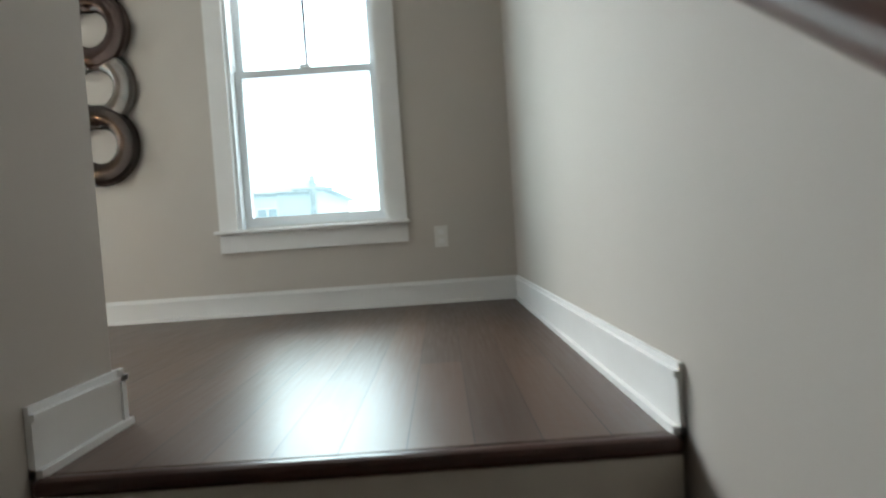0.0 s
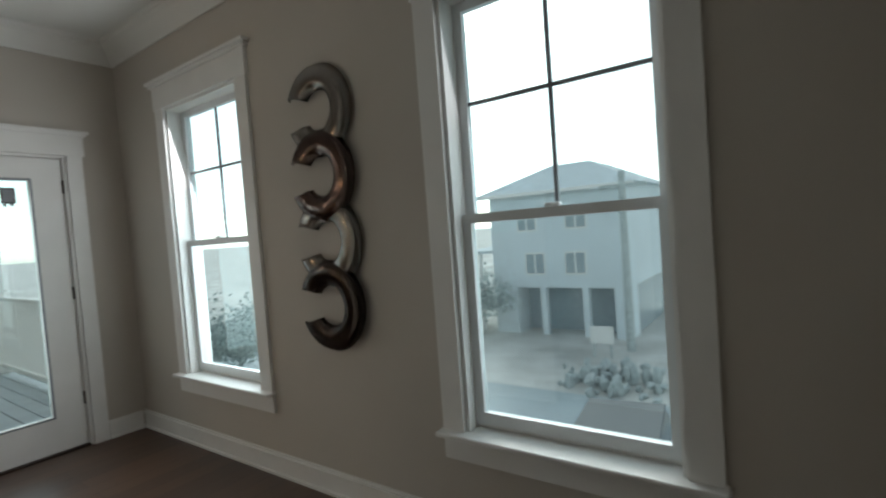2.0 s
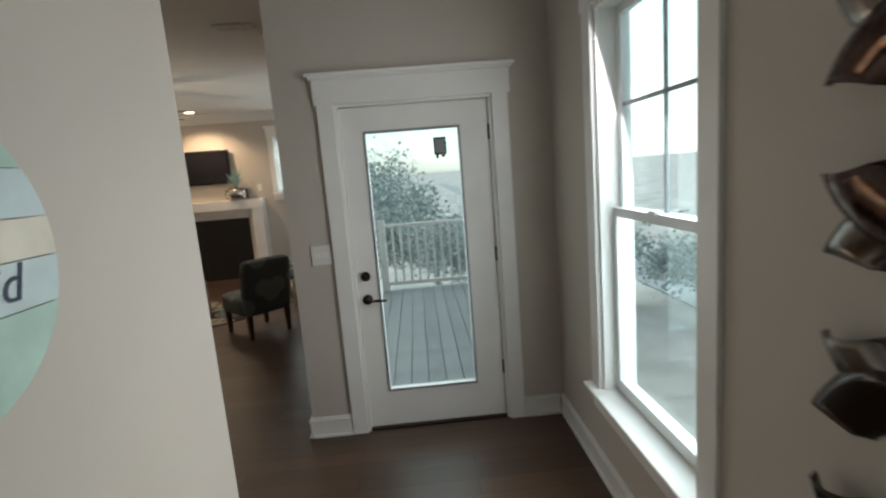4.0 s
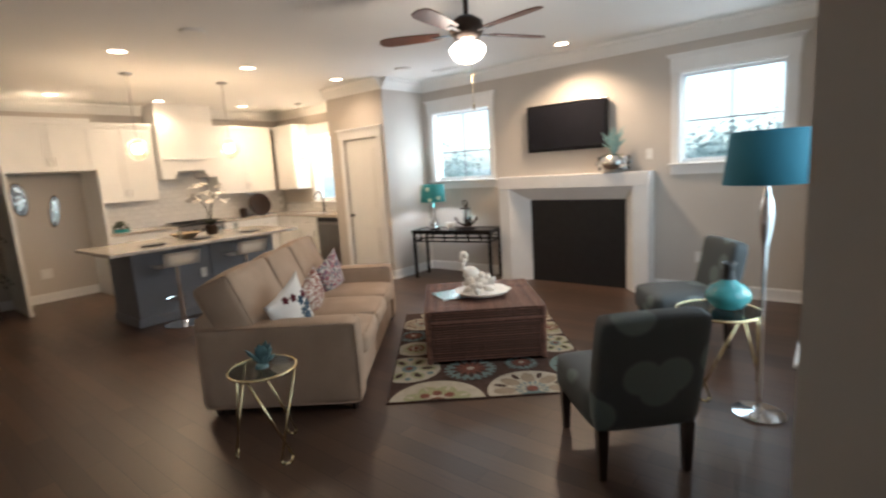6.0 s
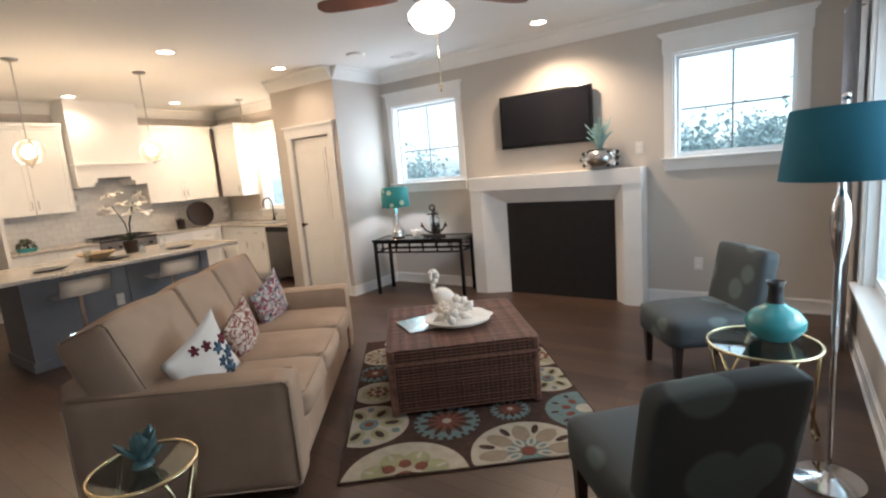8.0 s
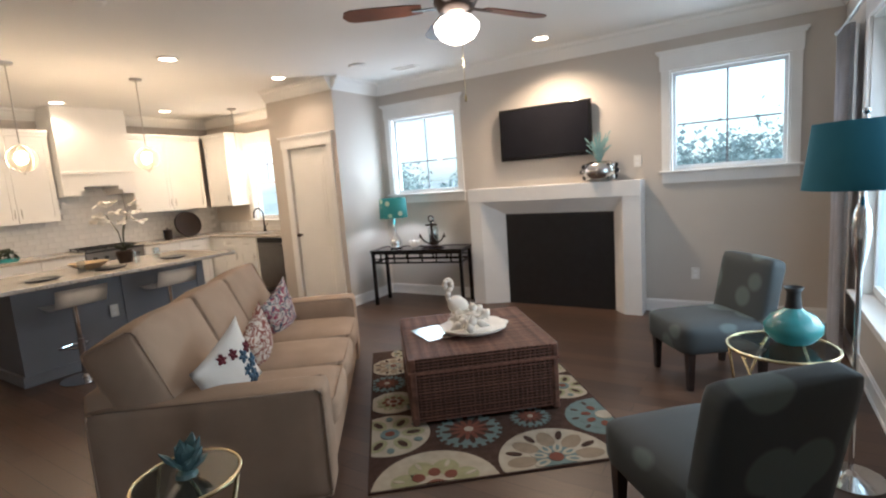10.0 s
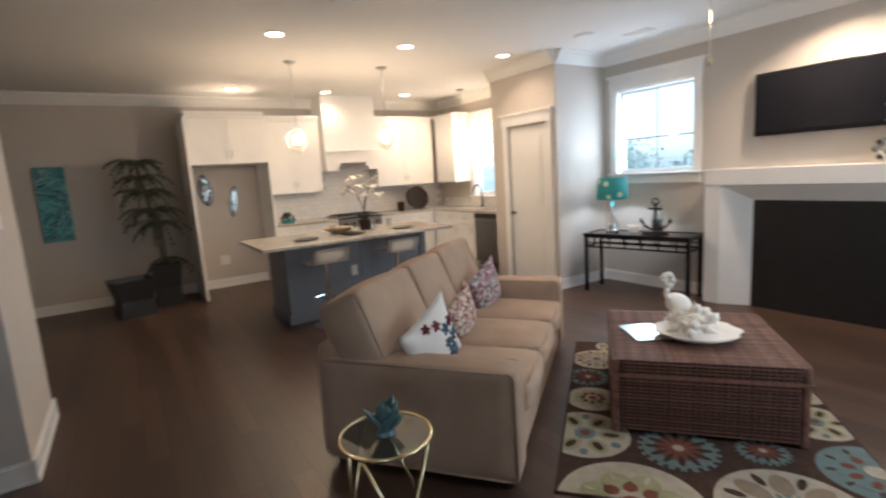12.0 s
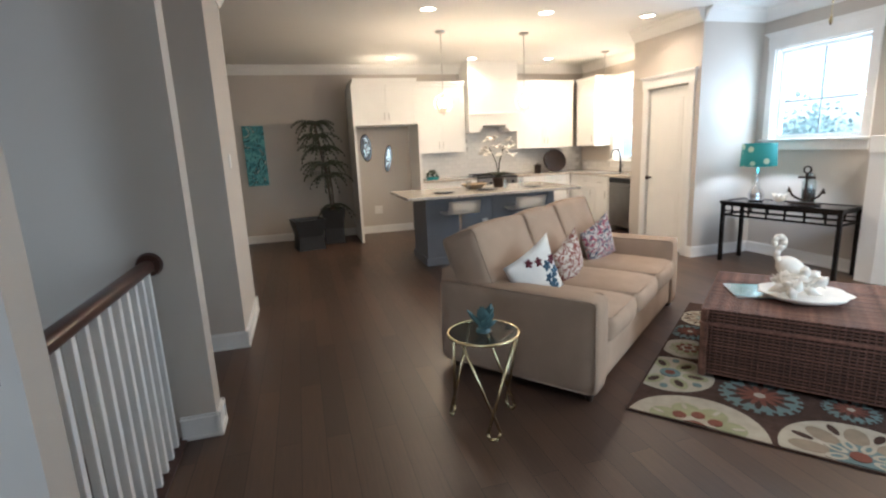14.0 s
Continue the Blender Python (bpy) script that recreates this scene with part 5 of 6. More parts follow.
fl = thing("floor_lamp", pose(-2.2, 4.78, 0), "chrome floor lamp with blue-teal drum shade", "floor lamp")
part("base", lathe([(0, 0), (0.14, 0), (0.14, 0.012), (0.03, 0.03), (0.012, 0.05), (0, 0.05)], 32), CHROME, fl)
part("pole", lathe([(0.011, 0.04), (0.011, 1.0), (0.014, 1.02), (0.032, 1.12), (0.038, 1.2), (0.03, 1.28), (0.014, 1.32), (0.012, 1.37), (0.012, 1.69), (0.0, 1.7)], 20), CHROME, fl, smooth=True)
part("shade", lathe([(0.225, 1.38), (0.19, 1.67), (0.187, 1.67), (0.222, 1.38), (0.225, 1.38)], 40), TEALS, fl, "blue-teal fabric drum shade", True)
bm = bmesh.new()
bmesh.ops.create_icosphere(bm, subdivisions=2, radius=0.014, matrix=Matrix.Translation((0, 0, 1.71)))
part("finial", bm, CHROME, fl)

# television and mantel vase
tv = thing("television", pose(-4.6, 7.5, 2.005), "black flat-screen television mounted above the mantel", "television")
part("bracket", B((-0.2, 0.2, -0.04, -0.001, -0.15, 0.15)), BLACK, tv)
part("body", B((-0.535, 0.535, -0.095, -0.04, -0.295, 0.295), bevel=0.006), TVFR, tv)
part("screen", B((-0.505, 0.505, -0.098, -0.0955, -0.255, 0.268)), SCREEN, tv, "dark glossy screen")
mv = thing("mantel_vase", pose(-3.98, 7.37, 1.41) @ Matrix.Scale(1.12, 4), "silver studded bowl vase with pale teal fronds", "vase")
part("bowl", lathe([(0, 0), (0.08, 0), (0.14, 0.04), (0.165, 0.1), (0.14, 0.165), (0.1, 0.19), (0.09, 0.185), (0.13, 0.1), (0, 0.02)], 32), FOILS, mv, smooth=True)
for j, (z, r) in enumerate(((0.045, 0.145), (0.1, 0.165), (0.15, 0.15))):
    for i in range(14):
        a = 2 * math.pi * (i + 0.5 * (j % 2)) / 14
        bm = bmesh.new()
        bmesh.ops.create_icosphere(bm, subdivisions=1, radius=0.026)
        part("stud", bm, CHROME if (i + j) % 2 else BLACK, mv, smooth=True, at=Matrix.Translation((r * math.cos(a), r * math.sin(a) * 0.75, z)))
bm = bmesh.new()
rnd = random.Random(8)
for k in range(46):
    a, l, s = rnd.uniform(0, 6.28), rnd.uniform(0.12, 0.3), rnd.uniform(0.02, 0.13)
    pipe(bm, [(0, 0, 0.17), (s * 0.4 * math.cos(a), s * 0.4 * math.sin(a), 0.17 + l * 0.6), (s * math.cos(a), 0.7 * s * math.sin(a), 0.17 + l)], 0.005, 5)
part("fronds", bm, LEAFT, mv)

# console table with lamp and anchor
ct = thing("console_table", pose(-6.75, 6.76, 0, 0, 0, 12), "black lacquered console table with fretwork apron", "console table")
part("top_frame", B((0, 1.24, 0, 0.045, 0.69, 0.72), (0, 1.24, 0.395, 0.44, 0.69, 0.72), (0, 0.045, 0.045, 0.395, 0.69, 0.72), (1.195, 1.24, 0.045, 0.395, 0.69, 0.72)), TVFR, ct)
part("glass_inset", B((0.045, 1.195, 0.045, 0.395, 0.7, 0.715)), SCREEN, ct, "dark glass inset top")
for lx in (0.01, 1.19):
    for ly in (0.01, 0.39):
        part("leg", B((lx, lx + 0.04, ly, ly + 0.04, 0, 0.69), bevel=0.004), TVFR, ct)
for ly in (0.02, 0.4):
    part("apron", B((0.05, 1.19, ly, ly + 0.02, 0.665, 0.69), (0.05, 1.19, ly, ly + 0.02, 0.545, 0.565), (0.05, 1.19, ly, ly + 0.02, 0.6, 0.612),
                    *[(0.05 + 0.19 * k + 0.08, 0.05 + 0.19 * k + 0.095, ly, ly + 0.02, 0.565, 0.665) for k in range(6)]), TVFR, ct, "open fretwork apron")
for ax in (0.02, 1.2):
    for az in (0.545, 0.665):
        part("side_apron", B((ax, ax + 0.02, 0.05, 0.39, az, az + 0.022)), TVFR, ct)
ctm = ct.matrix_world
tlamp = thing("table_lamp", ctm @ pose(0.26, 0.26, 0.72) @ Matrix.Scale(1.22, 4), "lit silver table lamp with teal patterned shade", "table lamp")
part("base", lathe([(0, 0), (0.065, 0), (0.065, 0.012), (0.06, 0.02), (0.07, 0.05), (0.055, 0.09), (0.025, 0.14), (0.016, 0.2), (0.014, 0.34), (0, 0.34)], 28), CHROME, tlamp, smooth=True)
SHT = blotch("teal_floral_shade", (0.02, 0.2, 0.21), (0.4, 0.5, 0.4), 11, 0.25, 0.32, 0.85)
part("shade", lathe([(0.15, 0.32), (0.14, 0.53), (0.137, 0.53), (0.147, 0.32), (0.15, 0.32)], 36), SHT, tlamp, "teal shade with pale floral print", True)
bm = bmesh.new()
bmesh.ops.create_icosphere(bm, subdivisions=2, radius=0.03, matrix=Matrix.Translation((0, 0, 0.39)))
bl = part("bulb", bm, FANGLASS, tlamp, smooth=True)
bl.visible_shadow = False
lamp("table_lamp_light", "POINT", tlamp.matrix_world @ Matrix.Translation((0, 0, 0.40)), 8, (0.95, 0.97, 1.0), 0.03)
anc = thing("anchor_ornament", ctm @ pose(0.78, 0.24, 0.72), "dark metal anchor ornament beside a lidded glass jar", "ornament")
bm = bmesh.new()
box(bm, -0.14, 0.14, -0.05, 0.05, 0, 0.02, bevel=0.004)
tube(bm, (0, 0, 0.02), (0, 0, 0.33), 0.012)
torus(bm, 0.035, 0.009, Matrix.Translation((0, 0, 0.36)) @ Matrix.Rotation(radians(90), 4, "X"), 20, 6)
pipe(bm, [(-0.16, 0, 0.14), (-0.12, 0, 0.08), (-0.05, 0, 0.045), (0, 0, 0.04), (0.05, 0, 0.045), (0.12, 0, 0.08), (0.16, 0, 0.14)], 0.012)
for s in (-1, 1):
    tube(bm, (s * 0.16, 0, 0.12), (s * 0.165, 0, 0.18), 0.03, 0.001, 4)
box(bm, -0.08, 0.08, -0.008, 0.008, 0.27, 0.29)
part("anchor", bm, BRONZE, anc)
gj = thing("glass_jar", ctm @ pose(0.76, 0.345, 0.72), "lidded glass jar of dark shells behind the anchor", "jar")
part("jar", lathe([(0, 0.0), (0.06, 0.0), (0.065, 0.02), (0.065, 0.22), (0.04, 0.27), (0.04, 0.29)], 24), glass("clear_jar", (0.85, 0.9, 0.9), 0.02, 0.15), gj, smooth=True)
part("contents", lathe([(0, 0.01), (0.058, 0.01), (0.058, 0.15), (0, 0.16)], 20), LEG, gj)
part("lid", lathe([(0.045, 0.29), (0.045, 0.305), (0.015, 0.32), (0.02, 0.345), (0, 0.36)], 20), FOILS, gj)
sh = thing("seashell", ctm @ pose(0.55, 0.2, 0.72), "white conch shell on the console table", "shell")
bm = bmesh.new()
bmesh.ops.create_icosphere(bm, subdivisions=2, radius=0.055, matrix=Matrix.Translation((0, 0, 0.05)) @ Matrix.Diagonal((1.25, 0.9, 0.9, 1)))
for k in range(7):
    a = k * 0.9
    tube(bm, (0.04 * math.cos(a), 0.03 * math.sin(a), 0.06), (0.075 * math.cos(a), 0.06 * math.sin(a), 0.10), 0.02, 0.003, 6)
part("shell", bm, SHELL, sh)

# curtain at the wide window
cur = thing("curtain", pose(-1.95, 6.75, 0), "grey sheer curtain hung from a nickel rod", "curtain")
bm = bmesh.new()
rows = []
for z in (0.03, 0.6, 1.2, 1.8, 2.42):
    rows.append([bm.verts.new((-0.09 + 0.03 * math.sin(i * 1.1), -0.22 + 0.44 * i / 40, z)) for i in range(41)])
for a, b in zip(rows, rows[1:]):
    for i in range(40):
        bm.faces.new((a[i], a[i + 1], b[i + 1], b[i]))
bmesh.ops.solidify(bm, geom=bm.faces[:], thickness=0.003)
part("cloth", bm, CURTAIN, cur, smooth=True)
bm = bmesh.new()
tube(bm, (-0.09, 0.3, 2.46), (-0.09, -2.7, 2.46), 0.012)
bmesh.ops.create_icosphere(bm, subdivisions=2, radius=0.028, matrix=Matrix.Translation((-0.09, 0.32, 2.46)))
for yy in (0.24, -2.6):
    tube(bm, (-0.002, yy, 2.46), (-0.09, yy, 2.46), 0.008)
part("rod", bm, NICKEL, cur)

# ---- dining corner ----
pic = thing("wall_art", pose(-10.95, 1.365, 1.465, 0, 0, 90), "narrow teal abstract wave canvas", "painting")
part("canvas", B((-0.165, 0.165, -0.035, -0.002, -0.49, 0.49), bevel=0.003), ART, pic)
pb = thing("planter_box", pose(-10.05, 2.08, 0, 0, 0, 12), "empty charcoal flared square planter", "planter")


def flared(w0, w1, h, t=0.02):
    bm = bmesh.new()
    ring = [(w0, 0), (w0 * 0.93, h * 0.45), (w1, h), (w1 - t, h), (w0 * 0.93 - t, h * 0.45), (w0 - t, t)]
    vs = [[bm.verts.new((sx * w, sy * w, z)) for sx, sy in ((-1, -1), (1, -1), (1, 1), (-1, 1))] for w, z in ring]
    for a, b in zip(vs, vs[1:]):
        for i in range(4):
            bm.faces.new((a[i], a[(i + 1) % 4], b[(i + 1) % 4], b[i]))
    bm.faces.new(vs[0])
    bm.faces.new(vs[-1])
    return bm


part("pot", flared(0.2, 0.24, 0.47), POT, pb)
pp = thing("potted_palm", pose(-10.4, 2.5, 0), "tall artificial palm in a charcoal planter", "plant")
part("pot", flared(0.16, 0.19, 0.56), POT, pp)
bm = bmesh.new()
pipe(bm, [(0, 0, 0.3), (0.02, -0.02, 0.8), (-0.02, -0.05, 1.2), (0.02, -0.12, 1.6), (0.0, -0.16, 1.95)], 0.022, 8)
pipe(bm, [(0.03, 0.03, 0.3), (0.05, 0.02, 0.9), (0.04, 0.0, 1.25)], 0.016, 8)
part("trunk", bm, TRUNKM, pp)
rnd = random.Random(21)


def frond(bm, c, a, l, droop):
    ax = Vector((math.cos(a), math.sin(a), 0))
    prev = Vector(c)
    for k in range(1, 9):
        s = k / 8
        q = Vector(c) + ax * l * s + Vector((0, 0, 0.22 * l * math.sin(s * 2.2) - droop * s * s))
        tube(bm, prev, q, 0.004, n=4)
        side = ax.cross(Vector((0, 0, 1)))
        for sg in (-1, 1):
            w = 0.13 * l * 2 * (1.05 - s)
            tip = q + side * sg * w + ax * w * 0.9 + Vector((0, 0, -0.05))
            d = (tip - q).cross(Vector((0, 0, 1))).normalized() * 0.017
            v = [bm.verts.new(q), bm.verts.new(q * 0.5 + tip * 0.5 + d), bm.verts.new(tip), bm.verts.new(q * 0.5 + tip * 0.5 - d)]
            bm.faces.new(v)
        prev = q


for c, nf, l in (((0.0, -0.16, 1.95), 16, 0.34), ((0.02, -0.13, 1.75), 14, 0.32), ((0.02, -0.1, 1.55), 16, 0.34), ((0.0, -0.05, 1.3), 18, 0.36), ((0.04, 0.0, 1.12), 14, 0.34), ((0.03, 0.03, 0.62), 6, 0.34)):
    for k in range(nf):
        bm = bmesh.new()
        frond(bm, c, 6.28 * k / nf + rnd.uniform(-0.3, 0.3), l * rnd.uniform(0.8, 1.15), rnd.uniform(0.05, 0.3))
        part("frond", bm, LEAF, pp)

# ---- hall ----
rail = thing("stair_railing", pose(0, 1.27, 0), "white baluster railing with dark wood handrail", "railing")
bm = bmesh.new()
box(bm, -4.77, -3.46, -0.032, 0.032, 0.95, 1.005, bevel=0.018)
part("handrail", bm, RAILW, rail, "dark stained handrail", True)
bm = bmesh.new()
tube(bm, (-4.798, 0, 0.978), (-4.77, 0, 0.978), 0.062, 0.055, 28)
part("rosette", bm, RAILW, rail, "dark round wall rosette")
part("shoe", B((-4.8, -3.46, -0.045, 0.045, 0.001, 0.012)), RAILW, rail)
for k in range(12):
    x = -4.72 + k * 0.108
    part("baluster", B((x - 0.016, x + 0.016, -0.016, 0.016, 0.012, 0.95), bevel=0.003), TRIM, rail)
rail2 = thing("stair_railing", pose(-3.53, 0, 0), "white baluster railing along the open stairwell", "railing")
part("handrail", B((-0.032, 0.032, 0.08, 0.95, 0.95, 1.005), bevel=0.018), RAILW, rail2, "dark stained handrail", True)
part("shoe", B((-0.045, 0.045, 0.08, 0.95, 0.001, 0.012)), RAILW, rail2)
for k in range(8):
    y = 0.13 + k * 0.11
    part("baluster", B((-0.016, 0.016, y - 0.016, y + 0.016, 0.012, 0.95), bevel=0.003), TRIM, rail2)
hr = thing("wall_handrail", pose(0, 0, 0), "dark stained wall handrail on metal brackets", "handrail")
bm = bmesh.new()
tube(bm, (-2.0, -2.97, 0.862), (-3.9, -2.97, -0.64), 0.028, n=14)
part("rail", bm, RAILW, hr, smooth=True)
for x, z in ((-3.05, 0.032), (-3.6, -0.403)):
    bm = bmesh.new()
    pipe(bm, [(x, -3.05, z - 0.1), (x, -2.99, z - 0.09), (x, -2.97, z - 0.03)], 0.008)
    part("bracket", bm, NICKEL, hr)

# the column of four hooked metal figures between the windows
orn = thing("number_sculpture", pose(-0.001, -0.77, 0), "column of four hooked mirror-metal threes on the wall", "wall sculpture")


def hook_mesh():
    """A half-pipe bent into an open ring with slanted, pointed ends."""
    bm = bmesh.new()
    sec, k = 40, 8
    rows = []
    for i in range(sec + 1):
        s = i / sec
        row = []
        for j in range(k + 1):
            o = 2 * j / k - 1
            a = radians(152 - 302 * s + (8 * o if s < 0.5 else -8 * o) * abs(1 - 2 * s) ** 6)
            rad = 0.16 + 0.064 * o
            row.append(bm.verts.new((-0.02 - 0.04 * (1 - o * o) ** 0.25, -rad * math.cos(a), rad * 1.02 * math.sin(a))))
        rows.append(row)
    for a_, b_ in zip(rows, rows[1:]):
        for j in range(k):
            bm.faces.new((a_[j], a_[j + 1], b_[j + 1], b_[j]))
    bmesh.ops.solidify(bm, geom=bm.faces[:], thickness=0.004)
    return bm


# alike mirror hooks; dull, warm and dark reflections are put in their base colours
for k, (z, m) in enumerate(((1.973, FOILP), (1.652, FOILW), (1.331, FOILP), (1.01, FOILD))):
    part("hook", hook_mesh(), m, orn, smooth=True, at=Matrix.Translation((-0.012 * (k % 2), 0, z)))

# round painted sign
sign = thing("round_sign", pose(-1.55, -0.81, 1.55, 0, 0, 90) @ Matrix.Diagonal((1.3, 1, 1.3, 1)), "round mint and blue planked sign with navy lettering", "sign")
R = 0.2
for k, (z0, z1, m) in enumerate(((-0.2, -0.075, SIGNG), (-0.075, -0.01, SIGNB), (-0.01, 0.045, SIGNC), (0.045, 0.11, SIGNB), (0.11, 0.2, SIGNG))):
    bm = bmesh.new()
    pts = []
    for i in range(13):
        z = z0 + 0.001 + (z1 - z0 - 0.002) * i / 12
        pts.append((math.sqrt(max(0.0, R * R - z * z)) + 1e-4, z))
    poly = [(x, z) for x, z in pts] + [(-x, z) for x, z in reversed(pts)]
    f0 = [bm.verts.new((x, -0.018, z)) for x, z in poly]
    f1 = [bm.verts.new((x, -0.001, z)) for x, z in poly]
    bm.faces.new(f0)
    bm.faces.new(f1)
    for i in range(len(poly)):
        bm.faces.new((f0[i], f0[(i + 1) % len(poly)], f1[(i + 1) % len(poly)], f1[i]))
    part("plank", bm, m, sign)


def lettering(text, x, z, size, shear, parent):
    cu = bpy.data.curves.new("lettering", "FONT")
    cu.body, cu.size, cu.align_x, cu.shear, cu.extrude = text, size, "CENTER", shear, 0.0006
    tmp = new("lettering_curve", cu)
    bpy.context.view_layer.update()
    me = bpy.data.meshes.new_from_object(tmp.evaluated_get(bpy.context.evaluated_depsgraph_get()))
    bpy.data.objects.remove(tmp)
    me.materials.clear()
    me.materials.append(INK)
    ob = new("lettering", me)
    ob.parent = parent
    ob.matrix_basis = pose(x, -0.0195, z, 90, 0, 0)


lettering("swim", 0, 0.115, 0.075, 0.3, sign)
lettering("like", 0, 0.05, 0.075, 0, sign)
lettering("a", 0.03, -0.005, 0.06, 0, sign)
lettering("mermaid", 0, -0.06, 0.07, 0.3, sign)

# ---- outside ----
# ground and road colours carry the fog's paleness
struct("ground", B((-3000, 3000, -3000, 3000, -3.7, -3.5)), SAND, "wet sandy ground, paled as through haze", "ground")
struct("road", B((8.0, 11.3, -200, 200, -3.5, -3.47)), ROADM, "wet asphalt street, paled as through haze", "road")
dk = thing("deck", pose(0, 1.5, 0), "grey plank deck outside the glazed door", "deck", kind="structure")
part("joists", B((-1.45, 0.12, 0.17, 4.14, -0.22, -0.06)), DECK, dk)
board = mesh("board", B((-0.068, 0.068, 0.17, 4.14, -0.06, -0.035), bevel=0.004), DECK)
for k in range(11):
    part("board", board, None, dk, at=Matrix.Translation((-1.38 + 0.143 * k, 0, 0)))
bm = B((0.0, 0.13, 4.0, 4.13, -3.5, 2.5), (-0.025, 0.155, 3.975, 4.155, -0.035, 0.06), (-0.02, 0.15, 3.98, 4.15, 0.98, 1.01), (-0.025, 0.155, 3.975, 4.155, 2.36, 2.5), bevel=0.004)
part("post", bm, TRIM, dk, "white boxed corner post with collars")
part("post", B((-1.45, -1.35, 4.02, 4.12, -3.5, 1.0)), TRIM, dk)
part("beam", B((-1.45, 0.16, 4.0, 4.13, 2.5, 2.75)), TRIM, dk)
part("beam", B((0.0, 0.13, 0.17, 4.0, 2.5, 2.75)), TRIM, dk)
part("top_rail", B((-1.35, 0.0, 4.02, 4.11, 0.89, 0.93), bevel=0.006), TRIM, dk)
part("bottom_rail", B((-1.35, 0.0, 4.03, 4.10, 0.04, 0.09)), TRIM, dk)
part("top_rail", B((0.02, 0.11, 0.17, 4.0, 0.89, 0.93), bevel=0.006), TRIM, dk)
part("bottom_rail", B((0.03, 0.10, 0.17, 4.0, 0.04, 0.09)), TRIM, dk)
pk = mesh("picket", B((-0.018, 0.018, -0.018, 0.018, 0.09, 0.89)), TRIM)
for k in range(11):
    part("picket", pk, None, dk, at=Matrix.Translation((-1.25 + 0.117 * k, 4.065, 0)))
for k in range(31):
    part("picket", pk, None, dk, at=Matrix.Translation((0.065, 0.3 + 0.12 * k, 0)))
ln = thing("door_card", pose(-0.682, 1.546, 1.775), "small dark-framed card hung inside the door glass", "sign")
part("frame", B((-0.038, -0.030, -0.004, 0.003, -0.045, 0.06), (0.030, 0.038, -0.004, 0.003, -0.045, 0.06), (-0.03, 0.03, -0.004, 0.003, 0.05, 0.06), (-0.03, 0.03, -0.004, 0.003, -0.045, -0.036), bevel=0.001), BLACK, ln)
part("card", B((-0.03, 0.03, -0.001, 0.002, -0.036, 0.05)), MUNTIN, ln)
part("tab", B((-0.028, -0.012, -0.002, 0.002, -0.066, -0.046), (0.004, 0.026, -0.002, 0.002, -0.06, -0.046)), BLACK, ln)

# the house's siding, roof and glass have distance haze in their colours
hs = thing("neighbour_house", pose(18, 5.6, -3.5), "grey raised beach house across the street, paled as through haze", "house")
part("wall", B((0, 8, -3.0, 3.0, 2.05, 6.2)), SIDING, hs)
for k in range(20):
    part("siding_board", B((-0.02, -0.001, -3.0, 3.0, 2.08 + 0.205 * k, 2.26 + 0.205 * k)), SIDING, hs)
# closed block toned dark in place of the open level's shade
part("garage", B((1.2, 8, -2.9, 2.9, 0, 2.05)), DARKW, hs, "solid dark-toned block standing for the shaded parking level")
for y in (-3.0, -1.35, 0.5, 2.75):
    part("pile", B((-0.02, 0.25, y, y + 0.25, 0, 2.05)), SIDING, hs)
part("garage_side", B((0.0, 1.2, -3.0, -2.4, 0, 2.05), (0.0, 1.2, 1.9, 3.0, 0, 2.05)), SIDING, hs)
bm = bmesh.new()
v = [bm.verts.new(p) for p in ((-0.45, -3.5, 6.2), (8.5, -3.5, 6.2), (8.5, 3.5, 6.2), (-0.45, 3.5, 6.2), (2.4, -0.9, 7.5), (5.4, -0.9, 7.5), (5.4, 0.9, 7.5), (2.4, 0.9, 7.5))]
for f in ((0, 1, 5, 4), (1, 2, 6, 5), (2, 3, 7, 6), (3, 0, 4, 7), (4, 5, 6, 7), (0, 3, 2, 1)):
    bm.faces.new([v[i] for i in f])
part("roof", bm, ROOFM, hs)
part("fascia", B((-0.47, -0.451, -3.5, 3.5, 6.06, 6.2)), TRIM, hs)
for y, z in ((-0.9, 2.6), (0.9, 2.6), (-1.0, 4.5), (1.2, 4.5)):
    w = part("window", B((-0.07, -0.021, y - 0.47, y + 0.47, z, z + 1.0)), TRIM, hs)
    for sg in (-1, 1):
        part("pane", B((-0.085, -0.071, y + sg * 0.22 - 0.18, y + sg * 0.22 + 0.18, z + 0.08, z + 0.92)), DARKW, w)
bm = bmesh.new()
v = [bm.verts.new(p) for p in ((-0.2, 3.0, 3.75), (3, 3.0, 4.4), (3, 5.0, 3.75), (-0.2, 5.0, 3.75), (-0.2, 3.0, 3.62), (3, 3.0, 3.62), (3, 5.0, 3.62), (-0.2, 5.0, 3.62))]
for f in ((0, 1, 2, 3), (4, 7, 6, 5), (0, 3, 7, 4), (3, 2, 6, 7), (2, 1, 5, 6), (1, 0, 4, 5)):
    bm.faces.new([v[i] for i in f])
part("porch_roof", bm, ROOFM, hs)
part("porch_floor", B((-0.1, 3, 3.0, 4.9, 1.0, 1.15)), SIDING, hs)
for y in (3.6, 4.75):
    part("porch_post", B((-0.1, 0.05, y, y + 0.13, 0, 3.62)), TRIM, hs)
pole = thing("utility_pole", pose(16.4, 2.25, -3.5), "grey wooden utility pole by the street", "pole")
part("pole", lathe([(0, 0), (0.16, 0), (0.11, 6.5), (0, 6.5)], 12), TWIG, pole)
part("crossarm", B((-0.06, 0.06, -0.8, 0.8, 5.9, 6.03)), TWIG, pole)
